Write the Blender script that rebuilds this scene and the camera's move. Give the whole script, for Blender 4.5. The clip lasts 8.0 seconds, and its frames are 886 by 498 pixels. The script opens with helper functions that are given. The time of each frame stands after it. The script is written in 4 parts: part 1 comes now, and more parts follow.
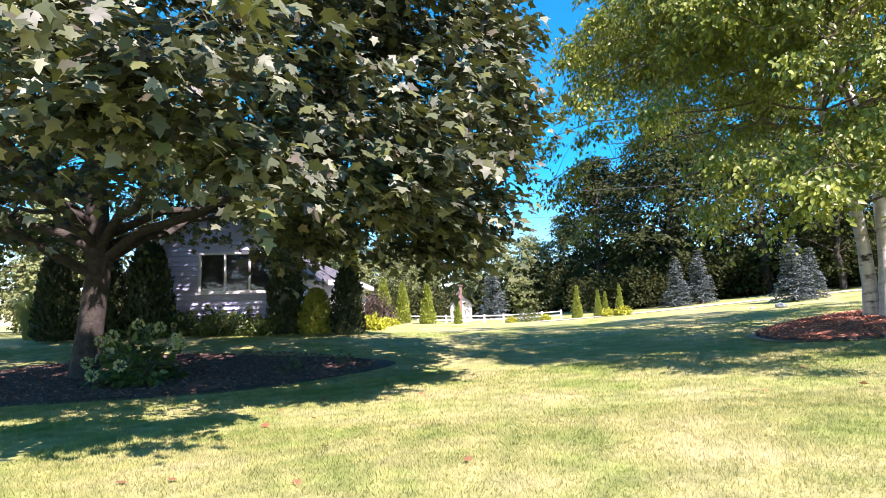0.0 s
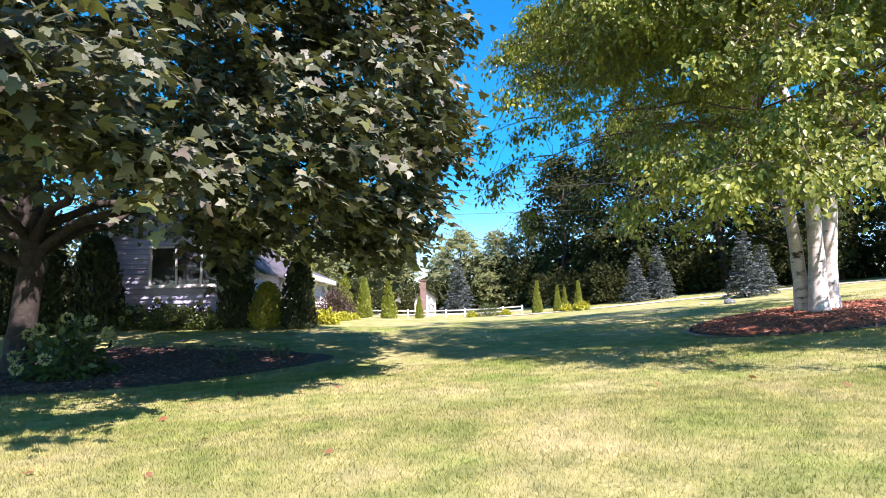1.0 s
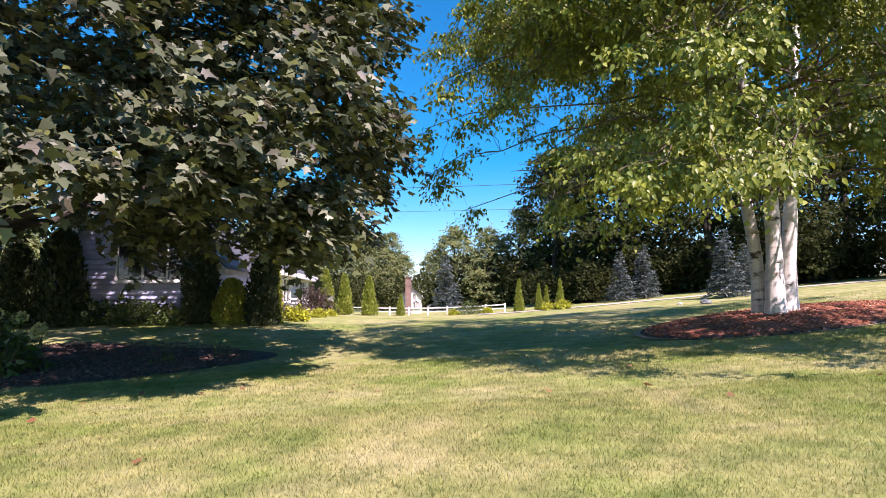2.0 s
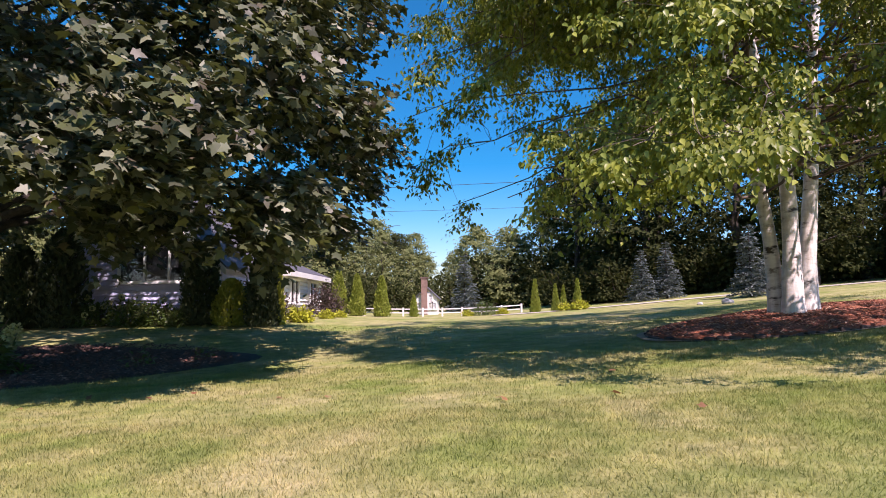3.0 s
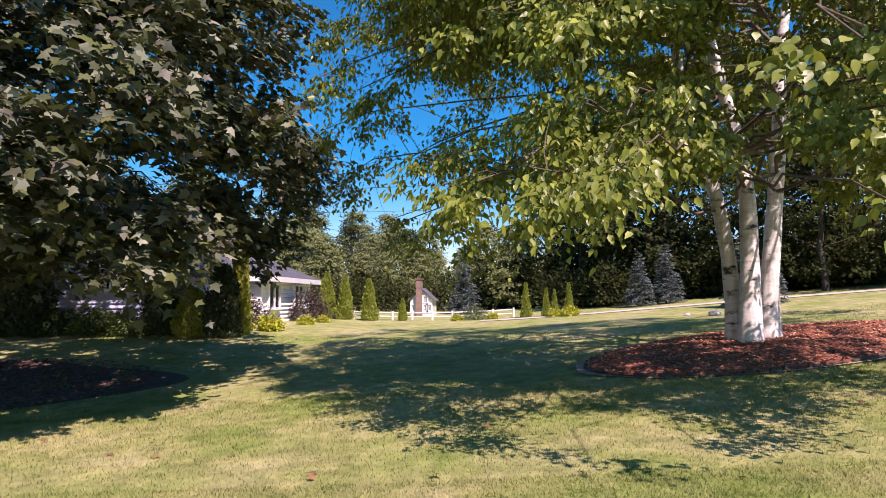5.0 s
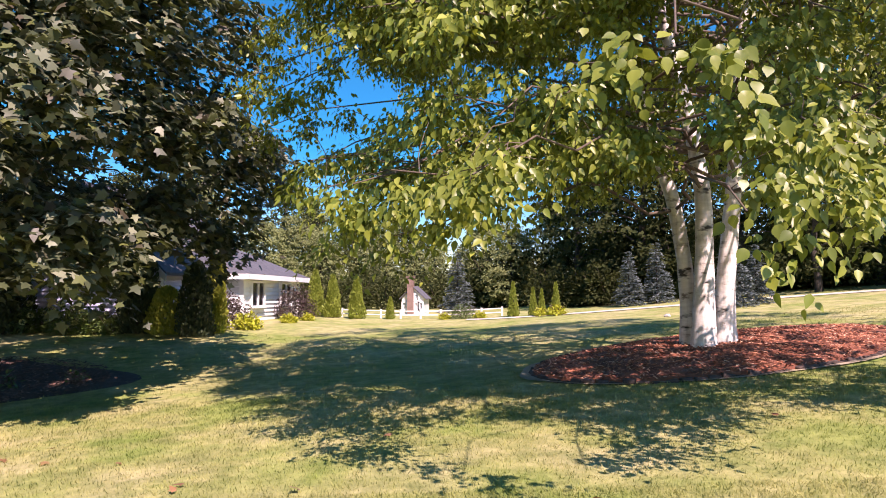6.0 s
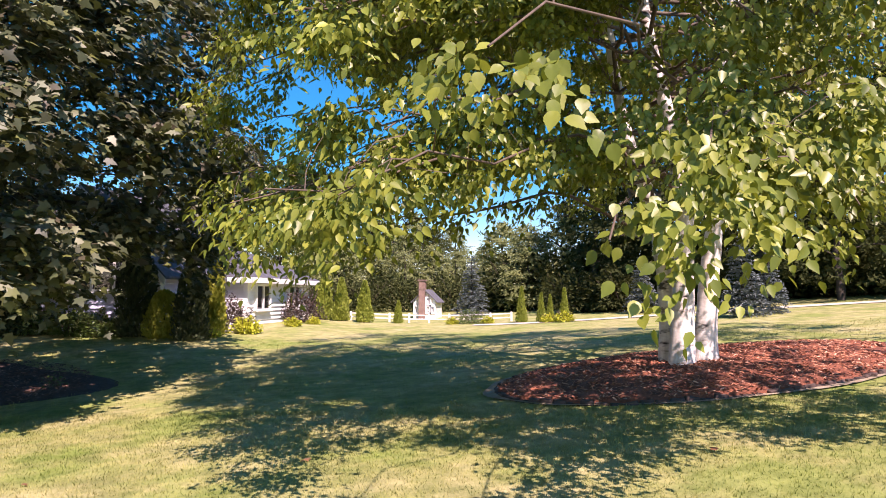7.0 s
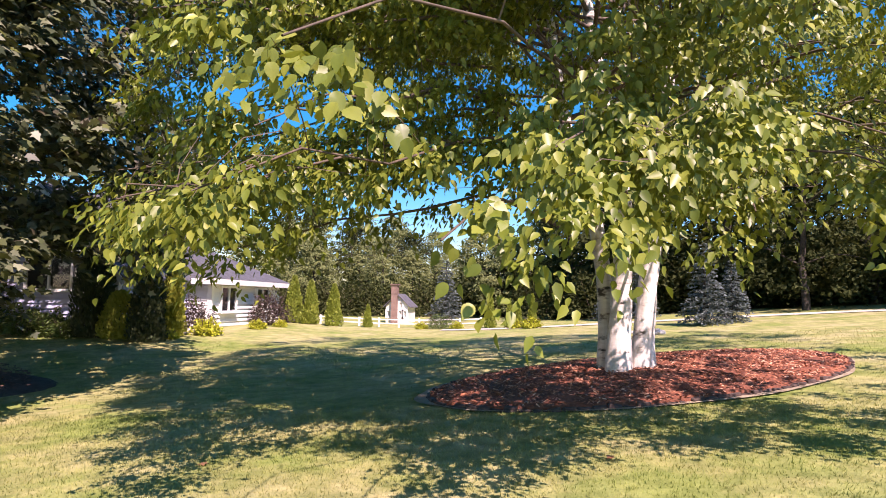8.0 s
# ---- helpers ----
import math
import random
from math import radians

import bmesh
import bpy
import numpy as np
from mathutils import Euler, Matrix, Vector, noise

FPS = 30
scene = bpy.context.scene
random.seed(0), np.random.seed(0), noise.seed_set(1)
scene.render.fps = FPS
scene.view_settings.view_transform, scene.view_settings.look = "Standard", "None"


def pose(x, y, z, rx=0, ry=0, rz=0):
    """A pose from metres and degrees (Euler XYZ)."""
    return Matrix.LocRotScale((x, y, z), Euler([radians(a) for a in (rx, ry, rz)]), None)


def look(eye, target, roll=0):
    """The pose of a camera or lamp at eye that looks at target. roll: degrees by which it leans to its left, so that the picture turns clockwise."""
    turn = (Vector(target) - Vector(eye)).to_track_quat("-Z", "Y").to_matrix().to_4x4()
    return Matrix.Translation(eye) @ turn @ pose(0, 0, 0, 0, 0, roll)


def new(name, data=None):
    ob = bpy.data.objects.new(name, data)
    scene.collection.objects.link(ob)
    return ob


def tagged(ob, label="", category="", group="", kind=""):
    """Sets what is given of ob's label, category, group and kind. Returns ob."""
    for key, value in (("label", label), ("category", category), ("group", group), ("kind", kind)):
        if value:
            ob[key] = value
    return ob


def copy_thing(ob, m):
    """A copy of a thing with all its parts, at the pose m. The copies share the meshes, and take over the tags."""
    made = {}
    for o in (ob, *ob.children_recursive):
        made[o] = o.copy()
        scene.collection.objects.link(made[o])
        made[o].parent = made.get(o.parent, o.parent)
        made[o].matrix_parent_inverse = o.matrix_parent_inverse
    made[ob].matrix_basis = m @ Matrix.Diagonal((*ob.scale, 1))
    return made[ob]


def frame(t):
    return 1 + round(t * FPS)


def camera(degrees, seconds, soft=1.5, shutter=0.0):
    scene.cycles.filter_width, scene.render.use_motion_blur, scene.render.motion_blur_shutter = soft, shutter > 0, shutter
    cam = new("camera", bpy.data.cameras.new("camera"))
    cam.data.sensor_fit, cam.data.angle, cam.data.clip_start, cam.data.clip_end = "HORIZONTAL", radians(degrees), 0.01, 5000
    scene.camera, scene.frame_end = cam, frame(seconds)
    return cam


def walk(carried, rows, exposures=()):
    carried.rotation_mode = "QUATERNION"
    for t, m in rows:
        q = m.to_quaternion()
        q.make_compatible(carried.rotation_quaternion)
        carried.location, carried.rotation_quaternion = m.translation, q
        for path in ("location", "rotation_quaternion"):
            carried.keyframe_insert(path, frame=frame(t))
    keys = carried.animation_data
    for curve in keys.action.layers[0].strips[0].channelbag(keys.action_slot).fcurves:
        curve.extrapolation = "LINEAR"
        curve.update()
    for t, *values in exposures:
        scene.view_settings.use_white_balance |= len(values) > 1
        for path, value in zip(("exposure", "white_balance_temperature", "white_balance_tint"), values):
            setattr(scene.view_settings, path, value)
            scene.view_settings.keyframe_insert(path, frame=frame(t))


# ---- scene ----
cam = camera(70.0, 8.0, 0.9)
PATH = [
    (0, (-0.024, -0.413, 1.159), (-0.027, 1.576, 1.369), -1.4),
    (0.5, (0.434, -0.397, 1.142), (0.433, 1.593, 1.346), -1.3),
    (1, (0.87, -0.482, 1.138), (0.926, 1.508, 1.33), -1.2),
    (1.5, (1.532, -0.403, 1.146), (1.552, 1.588, 1.335), -0.9),
    (1.7, (1.858, -0.358, 1.171), (1.899, 1.634, 1.35), -0.6),
    (2.8, (3.021, 0.385, 1.142), (2.93, 2.374, 1.334), -0.9),
    (3, (3.157, 0.511, 1.121), (3.069, 2.5, 1.309), -0.8),
    (3.5, (3.48, 0.693, 1.19), (3.384, 2.682, 1.379), -0.7),
    (4, (3.97, 0.887, 1.396), (3.806, 2.873, 1.575), -0.6),
    (4.5, (4.454, 1.026, 1.588), (4.199, 3.002, 1.76), -1.0),
    (5, (5.067, 1.416, 1.718), (4.872, 3.4, 1.875), -0.5),
    (5.2, (5.289, 1.44, 1.7), (5.121, 3.427, 1.853), -0.5),
    (6.3, (6.586, 1.928, 1.854), (6.305, 3.903, 1.999), -0.1),
    (6.5, (6.811, 2.038, 1.884), (6.509, 4.009, 2.034), 0.0),
    (7, (7.304, 2.23, 2.003), (6.952, 4.193, 2.148), 0.3),
    (7.5, (7.75, 2.393, 2.026), (7.441, 4.364, 2.177), 1.0),
    (8, (8.13, 2.483, 1.989), (7.807, 4.45, 2.151), 1.1),
]
walk(cam, [(t, look(eye, target, roll)) for t, eye, target, roll in PATH], [(0, 1.74, 6650, 32), (1.0, 1.5, 6650, 33), (1.5, 1.32, 6700, 35), (2.8, 0.83, 6900, 40), (3.5, 0.73, 6950, 41), (5.2, 0.80, 7100, 41), (6.3, 1.15, 7350, 42), (8, 1.12, 7350, 42)])

# ---- light ----
SUN_FROM = Vector((0.46, -0.64, 1.0)).normalized()
elev = math.asin(SUN_FROM.z)
world = bpy.data.worlds.new("sky")
scene.world = world
world.use_nodes = True
wt = world.node_tree
sky = wt.nodes.new("ShaderNodeTexSky")
sky.sky_type = "NISHITA"
sky.sun_disc = False
sky.sun_elevation = elev
sky.sun_rotation = math.atan2(SUN_FROM.x, SUN_FROM.y)
sky.air_density, sky.dust_density, sky.ozone_density = 1.0, 0.3, 3.5
deep_blue = wt.nodes.new("ShaderNodeHueSaturation")
deep_blue.inputs["Saturation"].default_value = 1.6
deep_blue.inputs["Hue"].default_value = 0.49
wt.links.new(sky.outputs[0], deep_blue.inputs["Color"])
wt.links.new(deep_blue.outputs[0], wt.nodes["Background"].inputs[0])
wt.nodes["Background"].inputs[1].default_value = 0.1
sun = new("sun", bpy.data.lights.new("sun", "SUN"))
sun.data.energy, sun.data.angle, sun.data.color = 4.5, radians(0.55), (1.0, 0.95, 0.91)
sun.matrix_world = look(SUN_FROM * 60, (0, 0, 0))


# ---- materials ----
def nodes_of(name):
    m = bpy.data.materials.new(name)
    m.use_nodes = True
    return m, m.node_tree, m.node_tree.nodes["Principled BSDF"]


def ramp(t, stops):
    r = t.nodes.new("ShaderNodeValToRGB")
    el = r.color_ramp.elements
    while len(el) < len(stops):
        el.new(0.5)
    for e, (p, c) in zip(el, stops):
        e.position, e.color = p, (*c, 1)
    return r


def noise_node(t, scale, detail=4.0, rough=0.6, vec=None):
    n = t.nodes.new("ShaderNodeTexNoise")
    n.inputs["Scale"].default_value, n.inputs["Detail"].default_value, n.inputs["Roughness"].default_value = scale, detail, rough
    if vec is None:
        vec = t.nodes.new("ShaderNodeTexCoord").outputs["Object"]
    t.links.new(vec, n.inputs["Vector"])
    return n


def mix(t, fac, a, b, kind="MIX"):
    m = t.nodes.new("ShaderNodeMix")
    m.data_type, m.blend_type = "RGBA", kind
    for socket, v in ((m.inputs[0], fac), (m.inputs[6], a), (m.inputs[7], b)):
        if isinstance(v, (int, float)):
            socket.default_value = v
        elif isinstance(v, tuple):
            socket.default_value = (*v, 1)
        else:
            t.links.new(v, socket)
    return m.outputs[2]


def bump(t, p, height, strength, distance=0.02):
    b = t.nodes.new("ShaderNodeBump")
    b.inputs["Strength"].default_value, b.inputs["Distance"].default_value = strength, distance
    t.links.new(height, b.inputs["Height"])
    t.links.new(b.outputs[0], p.inputs["Normal"])


def surface(name, a, b, scale=6.0, rough=0.7, fine=60.0, relief=0.3, dist=0.01, metal=0.0, per_object=0.0):
    """A surface of two tones, mottled at a coarse and a fine scale, with fine relief."""
    m, t, p = nodes_of(name)
    n1, n2 = noise_node(t, scale), noise_node(t, fine, 3)
    r = ramp(t, [(0.3, a), (0.7, b)])
    t.links.new(n1.outputs[0], r.inputs[0])
    col = mix(t, 0.35, r.outputs[0], n2.outputs[0], "OVERLAY")
    if per_object:
        info = t.nodes.new("ShaderNodeObjectInfo")
        h = t.nodes.new("ShaderNodeHueSaturation")
        mr = t.nodes.new("ShaderNodeMapRange")
        mr.inputs[3].default_value, mr.inputs[4].default_value = 1 - per_object, 1 + per_object
        t.links.new(info.outputs["Random"], mr.inputs[0])
        t.links.new(mr.outputs[0], h.inputs["Value"])
        t.links.new(col, h.inputs["Color"])
        col = h.outputs[0]
    t.links.new(col, p.inputs["Base Color"])
    p.inputs["Roughness"].default_value, p.inputs["Metallic"].default_value = rough, metal
    bump(t, p, n2.outputs[0], relief, dist)
    return m


def leaf_material(name, tones, through_tone, gloss=0.35, translucent=0.35, sheen=0.5):
    """A leaf: each leaf its own tone, light passing through the blade, a waxy sheen."""
    m, t, p = nodes_of(name)
    geo, info = t.nodes.new("ShaderNodeNewGeometry"), t.nodes.new("ShaderNodeObjectInfo")
    add = t.nodes.new("ShaderNodeMath")
    add.operation = "ADD"
    t.links.new(geo.outputs["Random Per Island"], add.inputs[0])
    t.links.new(info.outputs["Random"], add.inputs[1])
    wrap = t.nodes.new("ShaderNodeMath")
    wrap.operation = "FRACT"
    t.links.new(add.outputs[0], wrap.inputs[0])
    k = len(tones) - 1
    r = ramp(t, [(i / k, c) for i, c in enumerate(tones)])
    t.links.new(wrap.outputs[0], r.inputs[0])
    n = noise_node(t, 0.8, 2)
    col = mix(t, 0.35, r.outputs[0], n.outputs[0], "OVERLAY")
    t.links.new(col, p.inputs["Base Color"])
    p.inputs["Roughness"].default_value = gloss
    p.inputs["Specular IOR Level"].default_value = sheen
    tr = t.nodes.new("ShaderNodeBsdfTranslucent")
    t.links.new(mix(t, 0.6, col, through_tone), tr.inputs[0])
    ms = t.nodes.new("ShaderNodeMixShader")
    ms.inputs[0].default_value = translucent
    t.links.new(p.outputs[0], ms.inputs[1])
    t.links.new(tr.outputs[0], ms.inputs[2])
    t.links.new(ms.outputs[0], t.nodes["Material Output"].inputs[0])
    return m


def lawn_tone(t):
    """Bleached and greener patches of the lawn, in metres across and in hand's widths."""
    big, mid, small = noise_node(t, 0.22, 3), noise_node(t, 0.75, 4, 0.65), noise_node(t, 3.2, 4, 0.7)
    r1 = ramp(t, [(0.34, (0.20, 0.24, 0.074)), (0.52, (0.30, 0.30, 0.125)), (0.70, (0.395, 0.36, 0.195))])
    t.links.new(big.outputs[0], r1.inputs[0])
    r2 = ramp(t, [(0.36, (0.15, 0.23, 0.042)), (0.52, (0.305, 0.305, 0.125)), (0.67, (0.44, 0.39, 0.235))])
    t.links.new(mid.outputs[0], r2.inputs[0])
    r3 = ramp(t, [(0.3, (0.27, 0.31, 0.23)), (0.7, (0.74, 0.70, 0.68))])
    t.links.new(small.outputs[0], r3.inputs[0])
    return mix(t, 0.8, mix(t, 0.55, r1.outputs[0], r2.outputs[0]), r3.outputs[0], "OVERLAY")


def lawn_material():
    m, t, p = nodes_of("lawn")
    fine = noise_node(t, 30, 5, 0.75)
    r3 = ramp(t, [(0.25, (0.32, 0.32, 0.32)), (0.75, (0.68, 0.68, 0.68))])
    t.links.new(fine.outputs[0], r3.inputs[0])
    t.links.new(mix(t, 0.35, lawn_tone(t), r3.outputs[0], "OVERLAY"), p.inputs["Base Color"])
    p.inputs["Roughness"].default_value = 0.9
    p.inputs["Specular IOR Level"].default_value = 0.15
    bump(t, p, fine.outputs[0], 0.6, 0.03)
    return m


def blade_material():
    m, t, p = nodes_of("grass_blade")
    geo = t.nodes.new("ShaderNodeNewGeometry")
    r = ramp(t, [(0.0, (0.60, 0.63, 0.52)), (0.6, (0.74, 0.73, 0.66)), (1.0, (0.92, 0.88, 0.82))])
    t.links.new(geo.outputs["Random Per Island"], r.inputs[0])
    col = mix(t, 0.5, lawn_tone(t), r.outputs[0], "OVERLAY")
    t.links.new(col, p.inputs["Base Color"])
    p.inputs["Roughness"].default_value = 0.7
    p.inputs["Specular IOR Level"].default_value = 0.25
    tr = t.nodes.new("ShaderNodeBsdfTranslucent")
    t.links.new(col, tr.inputs[0])
    ms = t.nodes.new("ShaderNodeMixShader")
    ms.inputs[0].default_value = 0.5
    t.links.new(p.outputs[0], ms.inputs[1])
    t.links.new(tr.outputs[0], ms.inputs[2])
    t.links.new(ms.outputs[0], t.nodes["Material Output"].inputs[0])
    return m


def birch_bark():
    m, t, p = nodes_of("birch_bark")
    tc = t.nodes.new("ShaderNodeTexCoord")
    mp = t.nodes.new("ShaderNodeMapping")
    mp.inputs["Scale"].default_value = (2.6, 2.6, 8.0)
    t.links.new(tc.outputs["Object"], mp.inputs[0])
    lines = noise_node(t, 1.1, 5, 0.62, mp.outputs[0])
    mp2 = t.nodes.new("ShaderNodeMapping")
    mp2.inputs["Scale"].default_value = (1.0, 1.0, 2.4)
    t.links.new(tc.outputs["Object"], mp2.inputs[0])
    scars = noise_node(t, 2.6, 3, 0.6, mp2.outputs[0])
    r1 = ramp(t, [(0.30, (0.20, 0.155, 0.12)), (0.40, (0.66, 0.62, 0.56)), (0.62, (0.82, 0.79, 0.74))])
    t.links.new(lines.outputs[0], r1.inputs[0])
    r2 = ramp(t, [(0.32, (0.07, 0.06, 0.05)), (0.42, (1, 1, 1))])
    t.links.new(scars.outputs[0], r2.inputs[0])
    mp3 = t.nodes.new("ShaderNodeMapping")
    mp3.inputs["Scale"].default_value = (9.0, 9.0, 0.9)
    t.links.new(tc.outputs["Object"], mp3.inputs[0])
    streaks = noise_node(t, 1.0, 4, 0.6, mp3.outputs[0])
    r3 = ramp(t, [(0.36, (0.42, 0.38, 0.34)), (0.56, (1, 1, 1))])
    t.links.new(streaks.outputs[0], r3.inputs[0])
    bark = mix(t, 1.0, r1.outputs[0], r2.outputs[0], "MULTIPLY")
    t.links.new(mix(t, 0.5, bark, r3.outputs[0], "MULTIPLY"), p.inputs["Base Color"])
    p.inputs["Roughness"].default_value = 0.65
    bump(t, p, lines.outputs[0], 0.4, 0.02)
    return m


def mulch_material(name, tones):
    m, t, p = nodes_of(name)
    geo = t.nodes.new("ShaderNodeNewGeometry")
    r = ramp(t, tones)
    t.links.new(geo.outputs["Random Per Island"], r.inputs[0])
    n = noise_node(t, 45, 4)
    t.links.new(mix(t, 0.4, r.outputs[0], n.outputs[0], "OVERLAY"), p.inputs["Base Color"])
    p.inputs["Roughness"].default_value = 0.8
    return m


M_LAWN = lawn_material()
M_BLADE = blade_material()
M_BIRCH = birch_bark()
M_BARK = surface("maple_bark", (0.028, 0.023, 0.018), (0.075, 0.062, 0.05), 9, 0.9, 40, 0.9, 0.03)
M_TWIG = surface("twig_bark", (0.07, 0.05, 0.035), (0.15, 0.11, 0.08), 12, 0.8)
# Palest tones put the glint of sunlit leaves into the colour.
M_MAPLE = leaf_material("maple_leaf", [(0.03, 0.042, 0.018), (0.082, 0.097, 0.05), (0.042, 0.056, 0.025), (0.235, 0.25, 0.165), (0.07, 0.09, 0.043), (0.115, 0.13, 0.034), (0.046, 0.058, 0.033), (0.08, 0.064, 0.04)], (0.18, 0.21, 0.02), 0.5, 0.1, 0.4)
M_BLEAF = leaf_material("birch_leaf", [(0.085, 0.122, 0.015), (0.17, 0.215, 0.03), (0.105, 0.145, 0.019), (0.295, 0.32, 0.055), (0.12, 0.16, 0.021), (0.245, 0.272, 0.04), (0.075, 0.108, 0.014)], (0.42, 0.47, 0.03), 0.42, 0.2, 0.4)
# Light put into leaf colour: dark tones for shaded trees, paler for sunlit ones.
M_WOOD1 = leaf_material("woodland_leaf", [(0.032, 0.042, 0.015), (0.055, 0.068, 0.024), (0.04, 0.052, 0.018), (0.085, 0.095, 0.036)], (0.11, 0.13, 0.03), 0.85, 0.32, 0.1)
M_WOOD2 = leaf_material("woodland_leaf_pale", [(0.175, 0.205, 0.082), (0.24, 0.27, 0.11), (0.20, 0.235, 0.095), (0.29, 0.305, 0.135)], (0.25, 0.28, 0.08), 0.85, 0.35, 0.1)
M_SPRUCE = leaf_material("blue_spruce_needle", [(0.12, 0.15, 0.145), (0.155, 0.19, 0.185), (0.135, 0.17, 0.17), (0.18, 0.22, 0.215)], (0.12, 0.16, 0.14), 0.8, 0.08, 0.2)
M_THUJA = leaf_material("arborvitae_leaf", [(0.20, 0.26, 0.035), (0.28, 0.34, 0.05), (0.23, 0.29, 0.04), (0.34, 0.38, 0.07)], (0.26, 0.32, 0.04), 0.6, 0.25)
M_THUJA_DARK = leaf_material("dark_arborvitae_leaf", [(0.022, 0.036, 0.014), (0.04, 0.06, 0.02), (0.03, 0.045, 0.016), (0.06, 0.08, 0.022)], (0.06, 0.09, 0.02), 0.7, 0.12)
M_GOLD = leaf_material("golden_shrub_leaf", [(0.40, 0.43, 0.035), (0.52, 0.53, 0.045), (0.32, 0.37, 0.03), (0.58, 0.57, 0.06)], (0.5, 0.5, 0.04), 0.5, 0.3)
M_PURPLE = leaf_material("purple_shrub_leaf", [(0.055, 0.035, 0.035), (0.09, 0.055, 0.05), (0.07, 0.05, 0.04), (0.10, 0.085, 0.06)], (0.12, 0.06, 0.05), 0.5, 0.2)
# Yellow-green foliage, its colour brightened to stand in for direct sun.
M_GREENGOLD = leaf_material("sunlit_golden_arborvitae_leaf", [(0.24, 0.27, 0.03), (0.34, 0.36, 0.05), (0.28, 0.30, 0.04), (0.4, 0.4, 0.06)], (0.34, 0.36, 0.04), 0.6, 0.25)
M_HYD = leaf_material("hydrangea_leaf", [(0.05, 0.09, 0.02), (0.08, 0.13, 0.03), (0.06, 0.10, 0.025), (0.11, 0.16, 0.04)], (0.2, 0.28, 0.04), 0.4, 0.25)
M_BLOOM = leaf_material("hydrangea_bloom", [(0.42, 0.46, 0.16), (0.55, 0.56, 0.28), (0.36, 0.42, 0.12), (0.6, 0.6, 0.36)], (0.5, 0.5, 0.2), 0.6, 0.25)
M_REED = leaf_material("ornamental_grass_blade", [(0.14, 0.2, 0.05), (0.2, 0.27, 0.08), (0.24, 0.28, 0.1), (0.17, 0.23, 0.06)], (0.25, 0.3, 0.08), 0.5, 0.3)
M_MULCH = mulch_material("red_mulch", [(0.0, (0.13, 0.04, 0.022)), (0.35, (0.36, 0.115, 0.06)), (0.75, (0.56, 0.21, 0.11)), (1.0, (0.7, 0.42, 0.28))])
M_MULCH_BED = surface("mulch_ground", (0.13, 0.042, 0.024), (0.32, 0.105, 0.055), 5, 0.9, 35, 0.9, 0.04)
# Mulch and ground tones darkened to hold the maple's shade.
M_SHADE_MULCH = mulch_material("shade_dark_mulch", [(0.0, (0.06, 0.032, 0.025)), (0.5, (0.14, 0.07, 0.053)), (0.9, (0.22, 0.12, 0.09)), (1.0, (0.36, 0.24, 0.19))])
M_SHADE_GROUND = surface("shade_dark_mulch_ground", (0.06, 0.036, 0.028), (0.12, 0.072, 0.056), 5, 0.95, 35, 0.9, 0.04)
M_BRICK = surface("edging_brick", (0.05, 0.032, 0.026), (0.12, 0.075, 0.062), 7, 0.85, 50, 0.5, 0.01, 0, 0.3)
M_SIDING = surface("lavender_grey_siding", (0.50, 0.51, 0.72), (0.59, 0.60, 0.80), 1.2, 0.55, 90, 0.08, 0.003, 0, 0.06)
M_WHITE = surface("white_paint", (0.74, 0.74, 0.74), (0.82, 0.82, 0.81), 2.0, 0.5, 70, 0.08, 0.003)
M_ROOF = surface("grey_shingle", (0.065, 0.065, 0.075), (0.12, 0.12, 0.135), 5.0, 0.9, 60, 0.5, 0.01, 0, 0.2)
M_CHIMNEY = surface("red_brick", (0.17, 0.105, 0.088), (0.27, 0.18, 0.15), 4.0, 0.9, 40, 0.4, 0.01, 0, 0.2)
M_ROCK = surface("field_stone", (0.3, 0.29, 0.27), (0.5, 0.48, 0.45), 4.0, 0.9, 30, 0.6, 0.02)
M_GRAVEL = surface("pale_gravel", (0.42, 0.39, 0.32), (0.6, 0.57, 0.48), 1.5, 0.95, 50, 0.7, 0.02)
M_TAN = surface("dry_soil", (0.26, 0.20, 0.13), (0.40, 0.33, 0.23), 5, 0.95, 40, 0.6, 0.02)
M_CABLE = surface("black_cable", (0.02, 0.02, 0.02), (0.04, 0.04, 0.04), 4, 0.6)
M_UNLIT_ROOM = surface("dark_room", (0.03, 0.03, 0.035), (0.05, 0.05, 0.055), 2, 0.8)
M_DRY = leaf_material("fallen_leaf", [(0.25, 0.10, 0.05), (0.32, 0.16, 0.07), (0.2, 0.09, 0.05), (0.36, 0.22, 0.09)], (0.4, 0.2, 0.06), 0.5, 0.2)
M_GLASS, gt, gp = nodes_of("window_glass")
gp.inputs["Base Color"].default_value, gp.inputs["Roughness"].default_value = (0.9, 0.92, 0.95, 1), 0.02
gp.inputs["Transmission Weight"].default_value, gp.inputs["IOR"].default_value = 1.0, 1.45


# ---- helpers of this scene ----
def obj(name, me, mat, parent=None, label=""):
    ob = new(name, me)
    if mat and not me.materials:
        me.materials.append(mat)
    if parent:
        ob.parent = parent
    if label:
        ob["label"] = label
    return ob


def part(name, bm, mat, parent=None, label="", smooth=False):
    me = bpy.data.meshes.new(name)
    bm.to_mesh(me)
    bm.free()
    if smooth:
        me.polygons.foreach_set("use_smooth", [True] * len(me.polygons))
    return obj(name, me, mat, parent, label)


